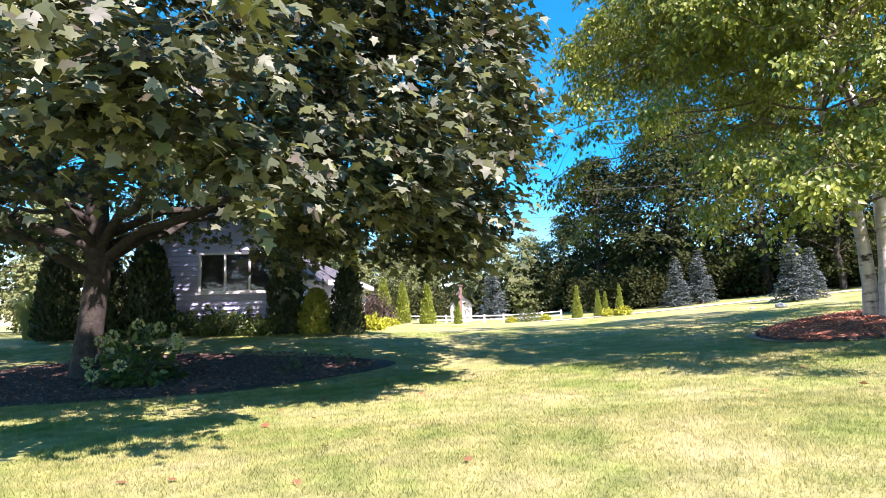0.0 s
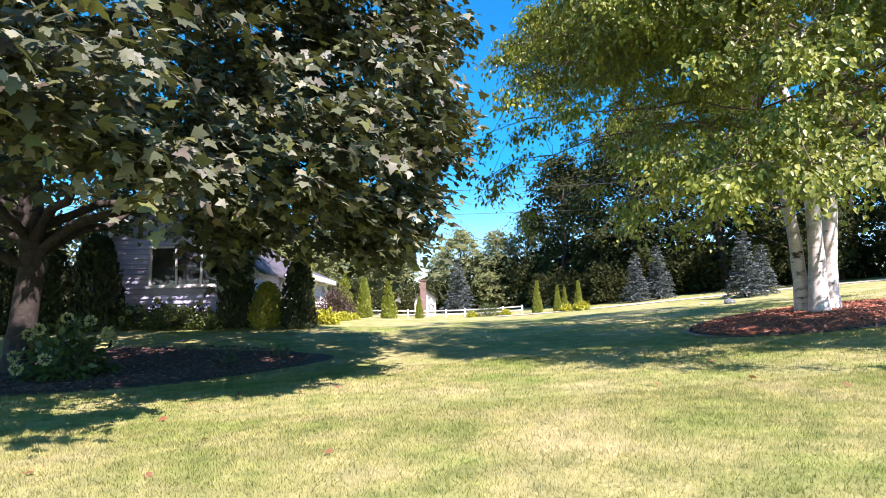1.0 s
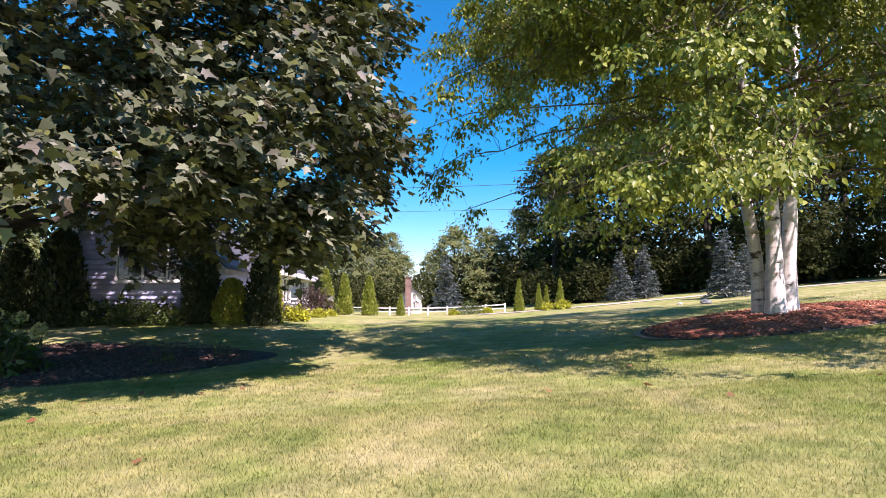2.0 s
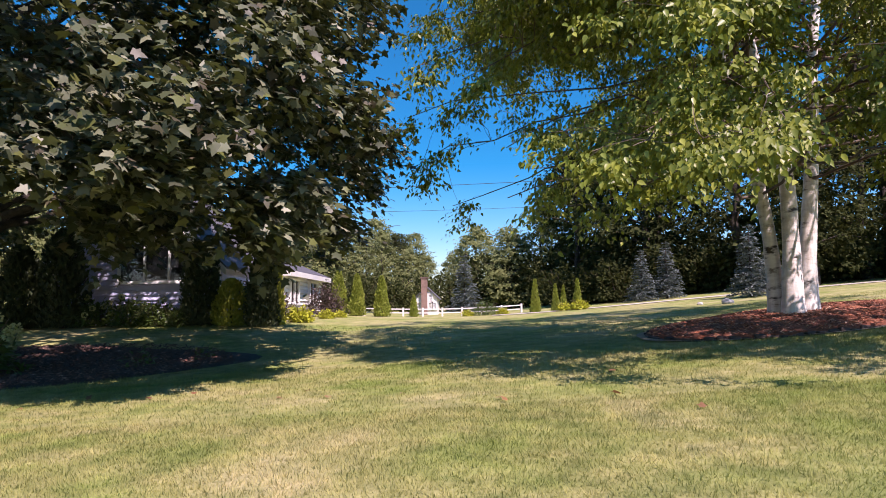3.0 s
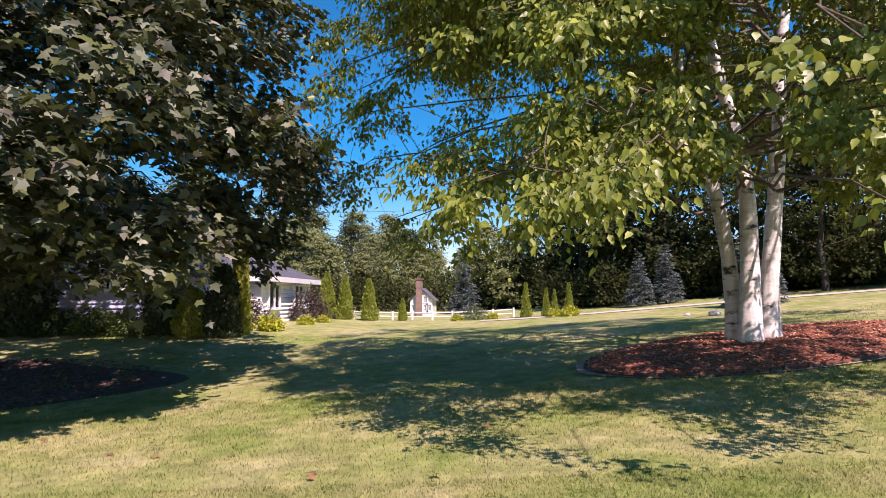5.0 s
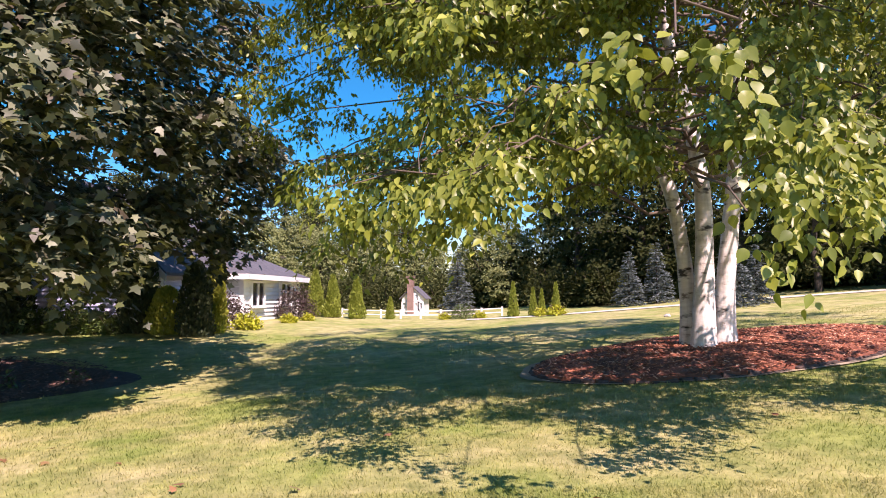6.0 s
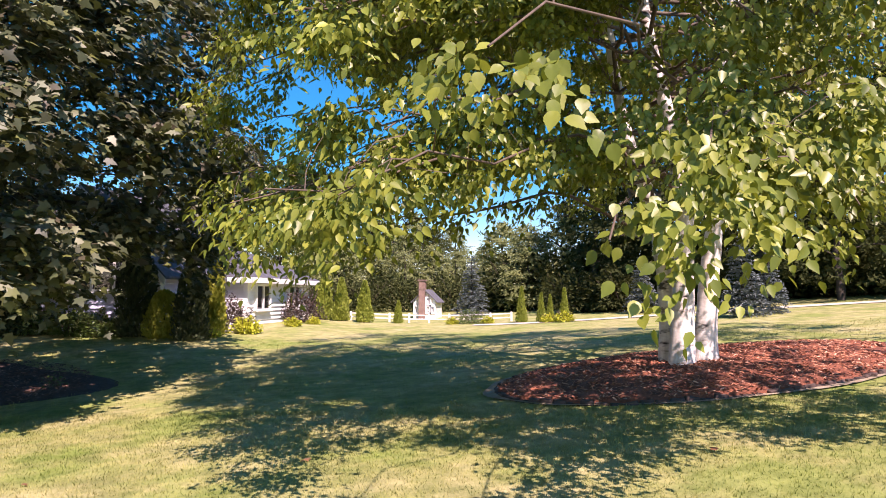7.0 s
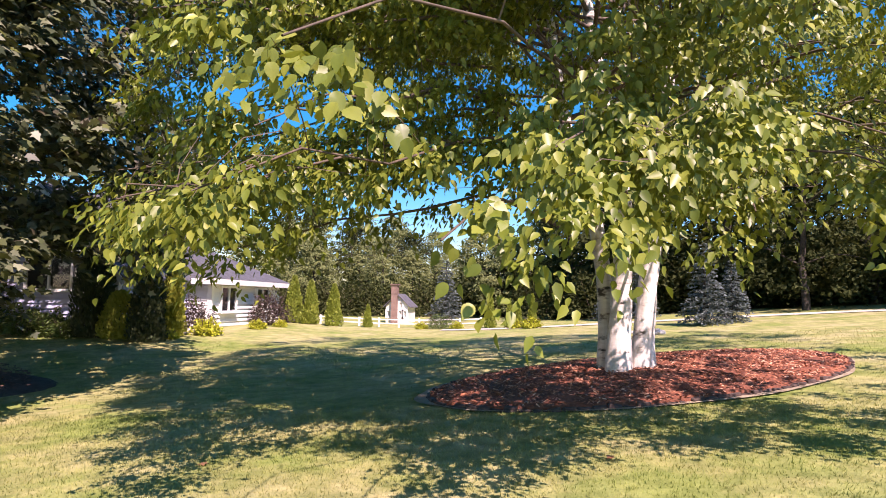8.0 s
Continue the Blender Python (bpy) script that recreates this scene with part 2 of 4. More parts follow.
def tri_mesh(name, verts, tris, smooth=False):
    verts, tris = np.asarray(verts, np.float32), np.asarray(tris, np.int32)
    me = bpy.data.meshes.new(name)
    me.vertices.add(len(verts))
    me.vertices.foreach_set("co", verts.ravel())
    me.loops.add(tris.size)
    me.loops.foreach_set("vertex_index", tris.ravel())
    me.polygons.add(len(tris))
    me.polygons.foreach_set("loop_start", np.arange(0, tris.size, 3, dtype=np.int32))
    me.polygons.foreach_set("use_smooth", np.full(len(tris), smooth))
    me.update(calc_edges=True)
    return me


def thing(name, at, label, category, group="", kind=""):
    e = new(name)
    e.empty_display_size = 0.2
    e.location = at
    return tagged(e, label, category, group, kind)


def box(bm, x0, x1, y0, y1, z0, z1):
    v = [bm.verts.new((x, y, z)) for z in (z0, z1) for y in (y0, y1) for x in (x0, x1)]
    for f in ((0, 2, 3, 1), (4, 5, 7, 6), (0, 1, 5, 4), (2, 6, 7, 3), (0, 4, 6, 2), (1, 3, 7, 5)):
        bm.faces.new([v[i] for i in f])
    return bm


def boxed(x0, x1, y0, y1, z0, z1):
    return box(bmesh.new(), x0, x1, y0, y1, z0, z1)


def tube(paths, sides=7, rough=0.0):
    """Tapered tubes along paths of (points, radii): verts and triangles."""
    V, T, base = [], [], 0
    for pts, rad in paths:
        pts = np.asarray(pts, float)
        n = len(pts)
        d = np.gradient(pts, axis=0)
        d /= np.linalg.norm(d, axis=1)[:, None] + 1e-9
        ref = np.array([1.0, 0.0, 0.0]) if abs(d[:, 0]).mean() < 0.8 else np.array([0.0, 1.0, 0.0])
        u = np.cross(d, ref)
        u /= np.linalg.norm(u, axis=1)[:, None] + 1e-9
        w = np.cross(d, u)
        a = np.arange(sides) * 2 * np.pi / sides
        r = np.asarray(rad, float)[:, None] * (1 + rough * np.random.uniform(-1, 1, (n, sides)))
        ring = pts[:, None] + r[..., None] * (np.cos(a)[None, :, None] * u[:, None] + np.sin(a)[None, :, None] * w[:, None])
        V.append(ring.reshape(-1, 3))
        i, j = np.meshgrid(np.arange(n - 1), np.arange(sides), indexing="ij")
        p, q = base + i * sides + j, base + i * sides + (j + 1) % sides
        T.append(np.stack([p, q, q + sides], -1).reshape(-1, 3))
        T.append(np.stack([p, q + sides, p + sides], -1).reshape(-1, 3))
        base += n * sides
    return np.concatenate(V), np.concatenate(T)


def bent(a, b, sag=0.0, n=6, jitter=0.05):
    """A path from a to b that rises or sags and wavers."""
    a, b = np.asarray(a, float), np.asarray(b, float)
    s = np.linspace(0, 1, n)[:, None]
    p = a + (b - a) * s
    p[:, 2] += sag * 4 * (s[:, 0] * (1 - s[:, 0]))
    length = np.linalg.norm(b - a)
    p[1:-1] += np.random.normal(0, jitter * length * 0.3, (n - 2, 3))
    return p


def frames(ahead, normal):
    """Turns whose y axis is ahead and whose z axis is near normal."""
    y = ahead / (np.linalg.norm(ahead, axis=1)[:, None] + 1e-9)
    x = np.cross(y, normal)
    x /= np.linalg.norm(x, axis=1)[:, None] + 1e-9
    return np.stack([x, y, np.cross(x, y)], -1)


def scatter(shape, at, turn, size):
    """Copies of a small shape (verts, tris) at many places: one set of verts and triangles."""
    sv, st = shape
    v = np.einsum("nij,kj->nki", turn, sv) * np.asarray(size)[:, None, None] + at[:, None]
    t = st[None] + (np.arange(len(at)) * len(sv))[:, None, None]
    return v.reshape(-1, 3), t.reshape(-1, 3)


def lobed_leaf(fine=False):
    """A five-lobed maple leaf, one unit wide, its stalk at the origin, slightly cupped."""
    half = [(0.33, -0.10), (0.27, 0.13), (0.57, 0.33), (0.25, 0.45), (0.17, 0.68)]
    if fine:
        half = [(0.06, -0.02), (0.28, -0.06), (0.24, 0.08), (0.38, 0.16), (0.52, 0.24), (0.40, 0.32), (0.50, 0.52), (0.34, 0.48), (0.21, 0.48), (0.22, 0.70), (0.10, 0.80)]
    rim = half + [(0.0, 0.98)] + [(-x, y) for x, y in reversed(half)]
    v = [(0, 0.30, 0.0)] + [(x, y, -0.26 * x * x - 0.10 * (y - 0.3) ** 2) for x, y in rim]
    k = len(rim)
    return np.array(v), np.array([(0, 1 + i, 1 + (i + 1) % k) for i in range(k)])


def oval_leaf(fine=False):
    """A pointed oval leaf, one unit long, hardly folded along its rib; the fine one has a toothed rim."""
    if not fine:
        v = [(0, 0, 0), (0.26, 0.20, 0.05), (0.25, 0.50, 0.04), (0, 1, -0.10), (-0.25, 0.50, 0.04), (-0.26, 0.20, 0.05)]
        return np.array(v), np.array([(0, i, i + 1) for i in range(1, 5)])
    half = [(0.16, 0.04), (0.27, 0.13), (0.26, 0.16), (0.34, 0.26), (0.33, 0.29), (0.37, 0.39), (0.33, 0.43), (0.32, 0.54), (0.27, 0.57), (0.22, 0.69), (0.17, 0.71), (0.10, 0.85)]
    rim = [(0, 0)] + half + [(0, 1)] + [(-x, y) for x, y in reversed(half)]
    v = [(x, y, 0.22 * abs(x) * (1 - y) - 0.10 * y * y) for x, y in rim] + [(0, 0.4, 0.0)]
    k = len(rim)
    return np.array(v), np.array([(k, i, (i + 1) % k) for i in range(k)])


def small_leaf():
    v = [(0, 0, 0), (0.33, 0.45, 0.08), (0, 1, -0.05), (-0.33, 0.45, 0.08)]
    return np.array(v), np.array([(0, 1, 2), (0, 2, 3)])


def unit(n):
    d = np.random.normal(0, 1, (n, 3))
    return d / np.linalg.norm(d, axis=1)[:, None]


# ---- ground ----
def ground_z(x, y):
    """Height of the lawn: a gentle hillside that climbs to the east, with a bank before the house."""
    x, y = np.asarray(x, float), np.asarray(y, float)
    e, n = 24 * np.tanh(x / 24), 26 * np.tanh(y / 26)
    bank = 1 / (1 + np.exp(-(y - 15.5) / 1.8)) / (1 + np.exp(np.clip((x + 1) / 2.5, -40, 40)))
    return 0.0861 + 0.0267 * e + 0.0425 * e * e / 20 - 0.0108 * n + 0.024 * n * n / 20 + 0.0425 * e * n / 20 + 1.0037 * bank


def gz(x, y):
    return float(ground_z(x, y))


def sheet(name, xs, ys, zfun, mat, label, category):
    gx, gy = np.meshgrid(xs, ys, indexing="ij")
    v = np.stack([gx, gy, zfun(gx, gy)], -1).reshape(-1, 3)
    n, m = len(xs), len(ys)
    i, j = np.meshgrid(np.arange(n - 1), np.arange(m - 1), indexing="ij")
    p = i * m + j
    t = np.concatenate([np.stack([p, p + m, p + m + 1], -1).reshape(-1, 3), np.stack([p, p + m + 1, p + 1], -1).reshape(-1, 3)])
    return tagged(obj(name, tri_mesh(name, v, t, True), mat), label, category, kind="structure")


spread = np.sinh(np.linspace(-6.2, 6.2, 221)) / np.sinh(6.2) * 900
sheet("ground", spread + 3, spread + 9, ground_z, M_LAWN, "mown lawn, sun-bleached yellow green, rising gently to one side", "lawn")


def grass_blades():
    """Short blades over the near lawn, thinning out with distance."""
    rng = np.random.default_rng(5)
    pts = []
    for x0, x1, y0, y1, count in ((-4, 12, 1.5, 6.5, 270000), (-7, 14, 6.5, 11, 100000), (-7, 16, 11, 20, 30000)):
        pts.append(np.stack([rng.uniform(x0, x1, count), rng.uniform(y0, y1, count)], -1))
    p = np.concatenate(pts)
    a, b = bed_axes(p[:, 0], p[:, 1])
    p = p[(a * a + b * b > 1.02)]
    n = len(p)
    base = np.column_stack([p, ground_z(p[:, 0], p[:, 1]) - 0.005])
    az = rng.uniform(0, 2 * np.pi, n)
    lean = rng.uniform(0.2, 1.5, n)
    tall = rng.uniform(0.014, 0.046, n)
    wide = np.column_stack([np.cos(az), np.sin(az), np.zeros(n)]) * (0.0026 + 0.00045 * p[:, 1:2])
    tip = base + np.column_stack([-np.sin(az) * lean * tall, np.cos(az) * lean * tall, tall])
    v = np.stack([base - wide, base + wide, tip], 1).reshape(-1, 3)
    ob = obj("grass", tri_mesh("grass", v, np.arange(n * 3).reshape(-1, 3)), M_BLADE)
    tagged(ob, "short dry grass blades of the mown lawn", "grass", kind="stuff")


# the mulched oval bed under the birch
BED, BED_DIR, BED_LONG, BED_WIDE = (9.78, 13.4), (0.86, 0.51), 3.72, 2.2


def bed_axes(x, y):
    dx, dy = np.asarray(x) - BED[0], np.asarray(y) - BED[1]
    return (dx * BED_DIR[0] + dy * BED_DIR[1]) / BED_LONG, (-dx * BED_DIR[1] + dy * BED_DIR[0]) / BED_WIDE


def bed_point(r, a, k=1.0):
    u, w = r * math.cos(a) * BED_LONG * k, r * math.sin(a) * BED_WIDE * k
    return BED[0] + u * BED_DIR[0] - w * BED_DIR[1], BED[1] + u * BED_DIR[1] + w * BED_DIR[0]


def bed_top(x, y):
    a, b = bed_axes(x, y)
    return ground_z(x, y) + 0.06 + 0.15 * np.clip(1 - a * a - b * b, 0, 1)


def chips(bounds, keep, top, count, rng, size=(0.025, 0.07)):
    x, y = rng.uniform(bounds[0], bounds[1], count), rng.uniform(bounds[2], bounds[3], count)
    ok = keep(x, y)
    x, y = x[ok], y[ok]
    at = np.column_stack([x, y, top(x, y) + rng.uniform(0.002, 0.02, len(x))])
    az, tip = rng.uniform(0, 2 * np.pi, len(x)), rng.normal(0, 0.35, len(x))
    ahead = np.column_stack([np.cos(az), np.sin(az), tip])
    normal = np.column_stack([rng.normal(0, 0.35, len(x)), rng.normal(0, 0.35, len(x)), np.ones(len(x))])
    shape = (np.array([(-0.16, -0.5, 0), (0.16, -0.45, 0), (0.13, 0.5, 0), (-0.12, 0.42, 0), (0, 0, 0.14)]),
             np.array([(0, 1, 4), (1, 2, 4), (2, 3, 4), (3, 0, 4)]))
    return scatter(shape, at, frames(ahead, normal), rng.uniform(size[0], size[1], len(x)))


def birch_bed():
    rng = np.random.default_rng(8)
    bed = thing("mulch_bed", (BED[0], BED[1], gz(*BED)), "raised oval bed of red wood mulch with brick edging", "garden bed")
    off = np.array(bed.location)
    rings, spokes = 12, 72
    v = [(0, 0, float(bed_top(*BED)) - off[2])]
    for i in range(1, rings + 1):
        for j in range(spokes):
            x, y = bed_point(i / rings, j * 2 * math.pi / spokes)
            v.append((x - off[0], y - off[1], float(bed_top(x, y)) - off[2] + rng.normal(0, 0.012)))
    t = [(0, 1 + j, 1 + (j + 1) % spokes) for j in range(spokes)]
    for i in range(rings - 1):
        for j in range(spokes):
            a, b = 1 + i * spokes + j, 1 + i * spokes + (j + 1) % spokes
            t += [(a, a + spokes, b + spokes), (a, b + spokes, b)]
    n0 = len(v)
    for j in range(spokes):
        x, y = bed_point(1, j * 2 * math.pi / spokes)
        v.append((x - off[0], y - off[1], gz(x, y) - 0.05 - off[2]))
    for j in range(spokes):
        a, b, k = 1 + (rings - 1) * spokes + j, 1 + (rings - 1) * spokes + (j + 1) % spokes, n0 + (j + 1) % spokes
        t += [(a, n0 + j, k), (a, k, b)]
    obj("mulch", tri_mesh("mulch", v, t, True), M_MULCH_BED, bed)

    rim = []
    for j in range(spokes):
        a = j * 2 * math.pi / spokes
        for k in (1.0, 1.045 + 0.02 * math.sin(3 * a) + 0.012 * math.sin(11 * a)):
            x, y = bed_point(k, a)
            rim.append((x - off[0], y - off[1], gz(x, y) + 0.022 - off[2]))
    t = []
    for j in range(spokes):
        a, b = 2 * j, 2 * ((j + 1) % spokes)
        t += [(a, a + 1, b + 1), (a, b + 1, b)]
    obj("bare_soil", tri_mesh("bare_soil", rim, t, True), M_TAN, bed, "strip of dry tan soil")

    def inside(x, y):
        a, b = bed_axes(x, y)
        return a * a + b * b < 0.99

    cv, ct = chips((5.6, 14.2, 9.5, 17.5), inside, bed_top, 24000, rng, (0.03, 0.085))
    tagged(obj("shredded_mulch", tri_mesh("shredded_mulch", cv - off, ct), M_MULCH, bed), "shredded red wood chips", kind="stuff")
    return bed


def bed_bricks(bed):
    """A ring of edging bricks set on end round the bed, each a little out of line."""
    rng = random.Random(4)
    off = Vector(bed.location)
    bm = boxed(-0.088, 0.088, -0.045, 0.045, -0.08, 0.07)
    bmesh.ops.bevel(bm, geom=bm.edges[:], offset=0.012, segments=1, affect="EDGES")
    me = bpy.data.meshes.new("brick")
    bm.to_mesh(me)
    bm.free()
    a = 0.0
    while a < 2 * math.pi - 0.03:
        x, y = bed_point(1.0, a)
        x2, y2 = bed_point(1.0, a + 0.01)
        ds = math.hypot(x2 - x, y2 - y) / 0.01
        ob = obj("brick", me, M_BRICK, bed)
        turn = math.degrees(math.atan2(y2 - y, x2 - x))
        ob.matrix_local = Matrix.Translation(Vector((x, y, gz(x, y))) - off) @ pose(0, 0, rng.uniform(-0.045, 0.005), rng.gauss(0, 7), rng.gauss(0, 5), turn + rng.gauss(0, 7))
        a += 0.183 / ds


# ---- trees ----
def crown_clusters(count, sample, keep):
    out = []
    while len(out) < count:
        p = sample()
        if keep(p):
            out.append(p)
    return np.array(out)


def leafy(clusters, twiglets, along, reach, size, droop, axis, face=0.6, seed=1, spread=0.9, hang=0.25):
    """Leaves set along twiglets that fan out from each cluster's centre, away from axis, blades turned to the light."""
    rng = np.random.default_rng(seed)
    n, k = len(clusters), twiglets * along
    out = clusters - axis
    out[:, 2] = 0
    out /= np.linalg.norm(out, axis=1)[:, None] + 1e-9
    o = np.repeat(out, twiglets, axis=0)
    way = o * 0.9 + rng.normal(0, spread, (n * twiglets, 3)) * np.array([1, 1, 0.45])
    way[:, 2] -= hang
    way /= np.linalg.norm(way, axis=1)[:, None]
    length = reach * rng.uniform(0.55, 1.2, n * twiglets)
    s = (np.arange(along) + 0.6) / along
    start = np.repeat(clusters, twiglets, axis=0) - o * 0.3 * reach
    at = start[:, None] + way[:, None] * (length[:, None] * s[None])[..., None]
    at[..., 2] -= hang * 0.7 * length[:, None] * s[None] ** 2
    at = at.reshape(-1, 3)
    m = n * k
    at += rng.normal(0, 0.05 * reach + 0.02, (m, 3))
    w = np.repeat(way, along, axis=0)
    ahead = w * 0.8 + rng.normal(0, 0.7, (m, 3))
    ahead[:, 2] = -droop * rng.uniform(0.2, 1.7, m)
    oo = np.repeat(o, along, axis=0)
    normal = rng.normal(0, 0.42, (m, 3)) + np.array([0, 0, 0.75]) + face * oo
    return at, frames(ahead, normal), rng.uniform(size[0], size[1], m)


def tree(name, base, label, trunks, trunk_mat, limbs, clusters, leaves, leaf_shape, fine_leaf, leaf_mat, near, sides=12):
    """A tree: trunk pieces, limbs and twigs to the leaf clusters, a crown of single leaves."""
    e = thing(name, base, label, "tree")
    off, rng = np.array(base, float), random.Random(3)
    for pts, rad in trunks:
        v, t = tube([(pts, rad)], sides, 0.05)
        obj("trunk", tri_mesh("trunk", v - off, t, True), trunk_mat, e)
    for p, rad in limbs:
        v, t = tube([(p, rad)], 7, 0.05)
        obj("limb", tri_mesh("limb", v - off, t, True), trunk_mat if rad[0] > 0.047 else M_TWIG, e)
    dense = [np.column_stack([np.interp(np.linspace(1.5, len(p) - 1.2, 26), np.arange(len(p)), np.asarray(p)[:, i]) for i in range(3)]) for p, _ in limbs]
    knots = np.concatenate(dense + [np.asarray(p)[len(p) // 2:] for p, _ in trunks])
    twigs = []
    for c in clusters[::2]:
        d = np.linalg.norm(knots - c, axis=1) + 0.6 * np.maximum(0, knots[:, 2] - c[2])
        a = knots[rng.choice(d.argsort()[:14])]
        length = np.linalg.norm(c - a)
        if length > 1.7:
            continue
        twigs.append((bent(a, c, 0.06 * length, 5, 0.12), np.linspace(0.004 + 0.0018 * length, 0.002, 5)))
    v, t = tube(twigs, 3)
    tagged(obj("twig_growth", tri_mesh("twig_growth", v - off, t), M_TWIG, e), kind="stuff")
    at, turn, size = leaves
    d = np.linalg.norm(at[:, :2] - np.array(near), axis=1)
    order = d.argsort()
    single, rest = order[:300], order[300:]
    v, t = scatter(leaf_shape, at[rest], turn[rest], size[rest])
    crown = obj("crown", tri_mesh("crown", v - off, t, True), leaf_mat, e)
    me = tri_mesh("leaf", *fine_leaf, True)
    for i in single:
        ob = obj("leaf", me, leaf_mat, crown)
        m = Matrix(turn[i].tolist()).to_4x4()
        ob.matrix_local = Matrix.Translation(at[i] - off) @ m @ Matrix.Diagonal((size[i], size[i], size[i], 1))
    return e


def birch():
    np.random.seed(21)
    rng = np.random.default_rng(21)
    b = np.array([9.35, 13.0, gz(9.35, 13.0) + 0.14])
    # centre, left and right stems: sideways, depth, height
    stems = [([(-0.10, -0.15, 0), (-0.08, -0.12, 0.5), (-0.02, -0.05, 1.4), (0.02, 0.0, 2.6), (-0.12, 0.1, 3.8), (-0.45, 0.2, 5.4), (-0.7, 0.3, 7.4), (-0.8, 0.3, 10.5)], (0.25, 0.185, 0.155, 0.14, 0.125, 0.105, 0.075, 0.03)),
             ([(-0.22, 0.25, 0), (-0.22, 0.26, 0.6), (-0.27, 0.26, 1.5), (-0.44, 0.2, 2.6), (-0.82, 0.15, 3.6), (-1.05, 0.1, 4.8), (-1.25, 0.0, 6.6), (-1.6, -0.2, 9.4)], (0.20, 0.15, 0.13, 0.12, 0.105, 0.09, 0.065, 0.025)),
             ([(0.31, 0.10, 0), (0.32, 0.12, 0.5), (0.40, 0.14, 1.4), (0.56, 0.18, 2.6), (0.68, 0.2, 3.7), (0.8, 0.3, 5.2), (1.2, 0.5, 7.2), (1.5, 0.6, 10.0)], (0.25, 0.175, 0.15, 0.135, 0.12, 0.10, 0.075, 0.03))]
    trunks = []
    for pts, rad in stems:
        p = np.array(pts) + b
        p[0, 2] -= 0.25
        s = np.linspace(0, len(p) - 1, 26)
        q = np.column_stack([np.interp(s, np.arange(len(p)), p[:, i]) for i in range(3)])
        q[1:-1] = (q[:-2] + 2 * q[1:-1] + q[2:]) / 4
        r = np.interp(s, np.arange(len(p)), rad)
        r[0] *= 1.25
        trunks.append((q, r))
    # low boughs whose sprays hang round the sunny side: way in degrees, reach, height of the spray, its weight
    hanging = [(-122, 7.8, 2.75, 1.1), (-127, 7.6, 2.75, 1.0), (-131, 7.5, 2.8, 0.7), (-145, 7.0, 2.6, 0.5), (-135, 6.4, 2.45, 0.45), (-117, 7.7, 2.65, 1.1), (-124, 7.3, 3.35, 0.9), (-117.5, 7.2, 3.2, 0.8), (-100, 7.1, 2.85, 1.2), (-95, 6.6, 2.8, 1.2), (-104, 7.5, 2.3, 0.2),
               (-106.5, 8.4, 3.1, 0.35), (-135, 7.4, 3.15, 0.6), (-144, 7.1, 3.25, 0.6), (-123, 7.4, 4.25, 0.9), (-128, 7.4, 4.4, 0.9), (-118, 7.2, 4.5, 0.6),
               (-97, 6.4, 3.9, 0.8), (-90, 6.2, 3.4, 1.0), (-160, 7.6, 5.0, 0.9), (-168, 7.5, 4.5, 0.8), (-174, 7.3, 3.8, 0.6), (178, 6.6, 3.2, 0.45), (-165, 7.5, 6.0, 1.0), (-174, 6.9, 6.4, 1.0),
               (-150, 7.3, 4.4, 0.8), (-84, 4.8, 2.8, 0.9), (-76, 5.6, 3.0, 0.9), (-66, 6.2, 3.1, 1.4), (-56, 6.6, 3.2, 1.2), (-36, 6.8, 3.3, 0.7), (-18, 6.9, 3.3, 0.7), (0, 6.9, 3.4, 0.7),
               (-86, 6.0, 4.3, 0.8), (-74, 6.4, 4.4, 1.2), (-60, 6.8, 4.5, 1.2), (-138, 7.2, 5.6, 1.0)]
    limbs, cl = [], []

    def bough(start, tip, lift, thick, sprays, wide):
        """A limb and the sprays of leaves along its outer part, flat and wide near the tip, drooping at the end."""
        path = bent(start, tip, lift, 10, 0.05)
        limbs.append((path, np.linspace(thick, 0.006, 10)))
        way = (tip - start) * np.array([1, 1, 0])
        way /= np.linalg.norm(way) + 1e-9
        side = np.array([-way[1], way[0], 0])
        for _ in range(sprays):
            u = 1 - 0.62 * rng.random() ** 1.5
            p = np.array([np.interp(u * 9, np.arange(10), path[:, i]) for i in range(3)])
            off = rng.normal(0, 1)
            p = p + side * off * wide * (0.35 + 0.65 * math.sin(math.pi * min(1.0, (1.08 - u) * 1.3)))
            p[2] += rng.normal(0, 0.13) - 0.16 * abs(off) * wide - 0.25 * max(0.0, u - 0.8)
            cl.append(p)

    centre = np.array([9.4, 13.0])
    for k, (deg, reach, z, weight) in enumerate(hanging):
        q, r = trunks[k % 3]
        i = int(np.argmin(abs(q[:, 2] - (z + 0.9 + 0.5 * (k % 2)))))
        az = radians(deg)
        tip = np.array([centre[0] + reach * math.cos(az), centre[1] + reach * math.sin(az), z])
        bough(q[i], tip, 0.07 * reach, 0.032, int(23 * weight), 0.42)
    for k in range(100):
        q, r = trunks[k % 3]
        i = rng.integers(13, 25)
        az, h = (k * 2.4 + rng.uniform(-0.3, 0.3)) % (2 * math.pi), q[i][2]
        low, sunny = h < 6.0, 4.8 < az < 6.1
        if (low or sunny) and rng.random() < 0.6:
            continue
        reach = birch_radius(h + 0.4) * (rng.uniform(0.45, 0.8) if low else rng.uniform(0.6, 1.0))
        tip = np.array([q[i][0] + math.cos(az) * reach, q[i][1] + math.sin(az) * reach, h + reach * rng.uniform(-0.05, 0.16)])
        tip[2] = max(tip[2], 4.4)
        bough(q[i], tip, 0.10 * reach, min(0.04, r[i] * 0.45), 10 if low else 40 if 2.8 < az < 4.7 else 26, 0.6)
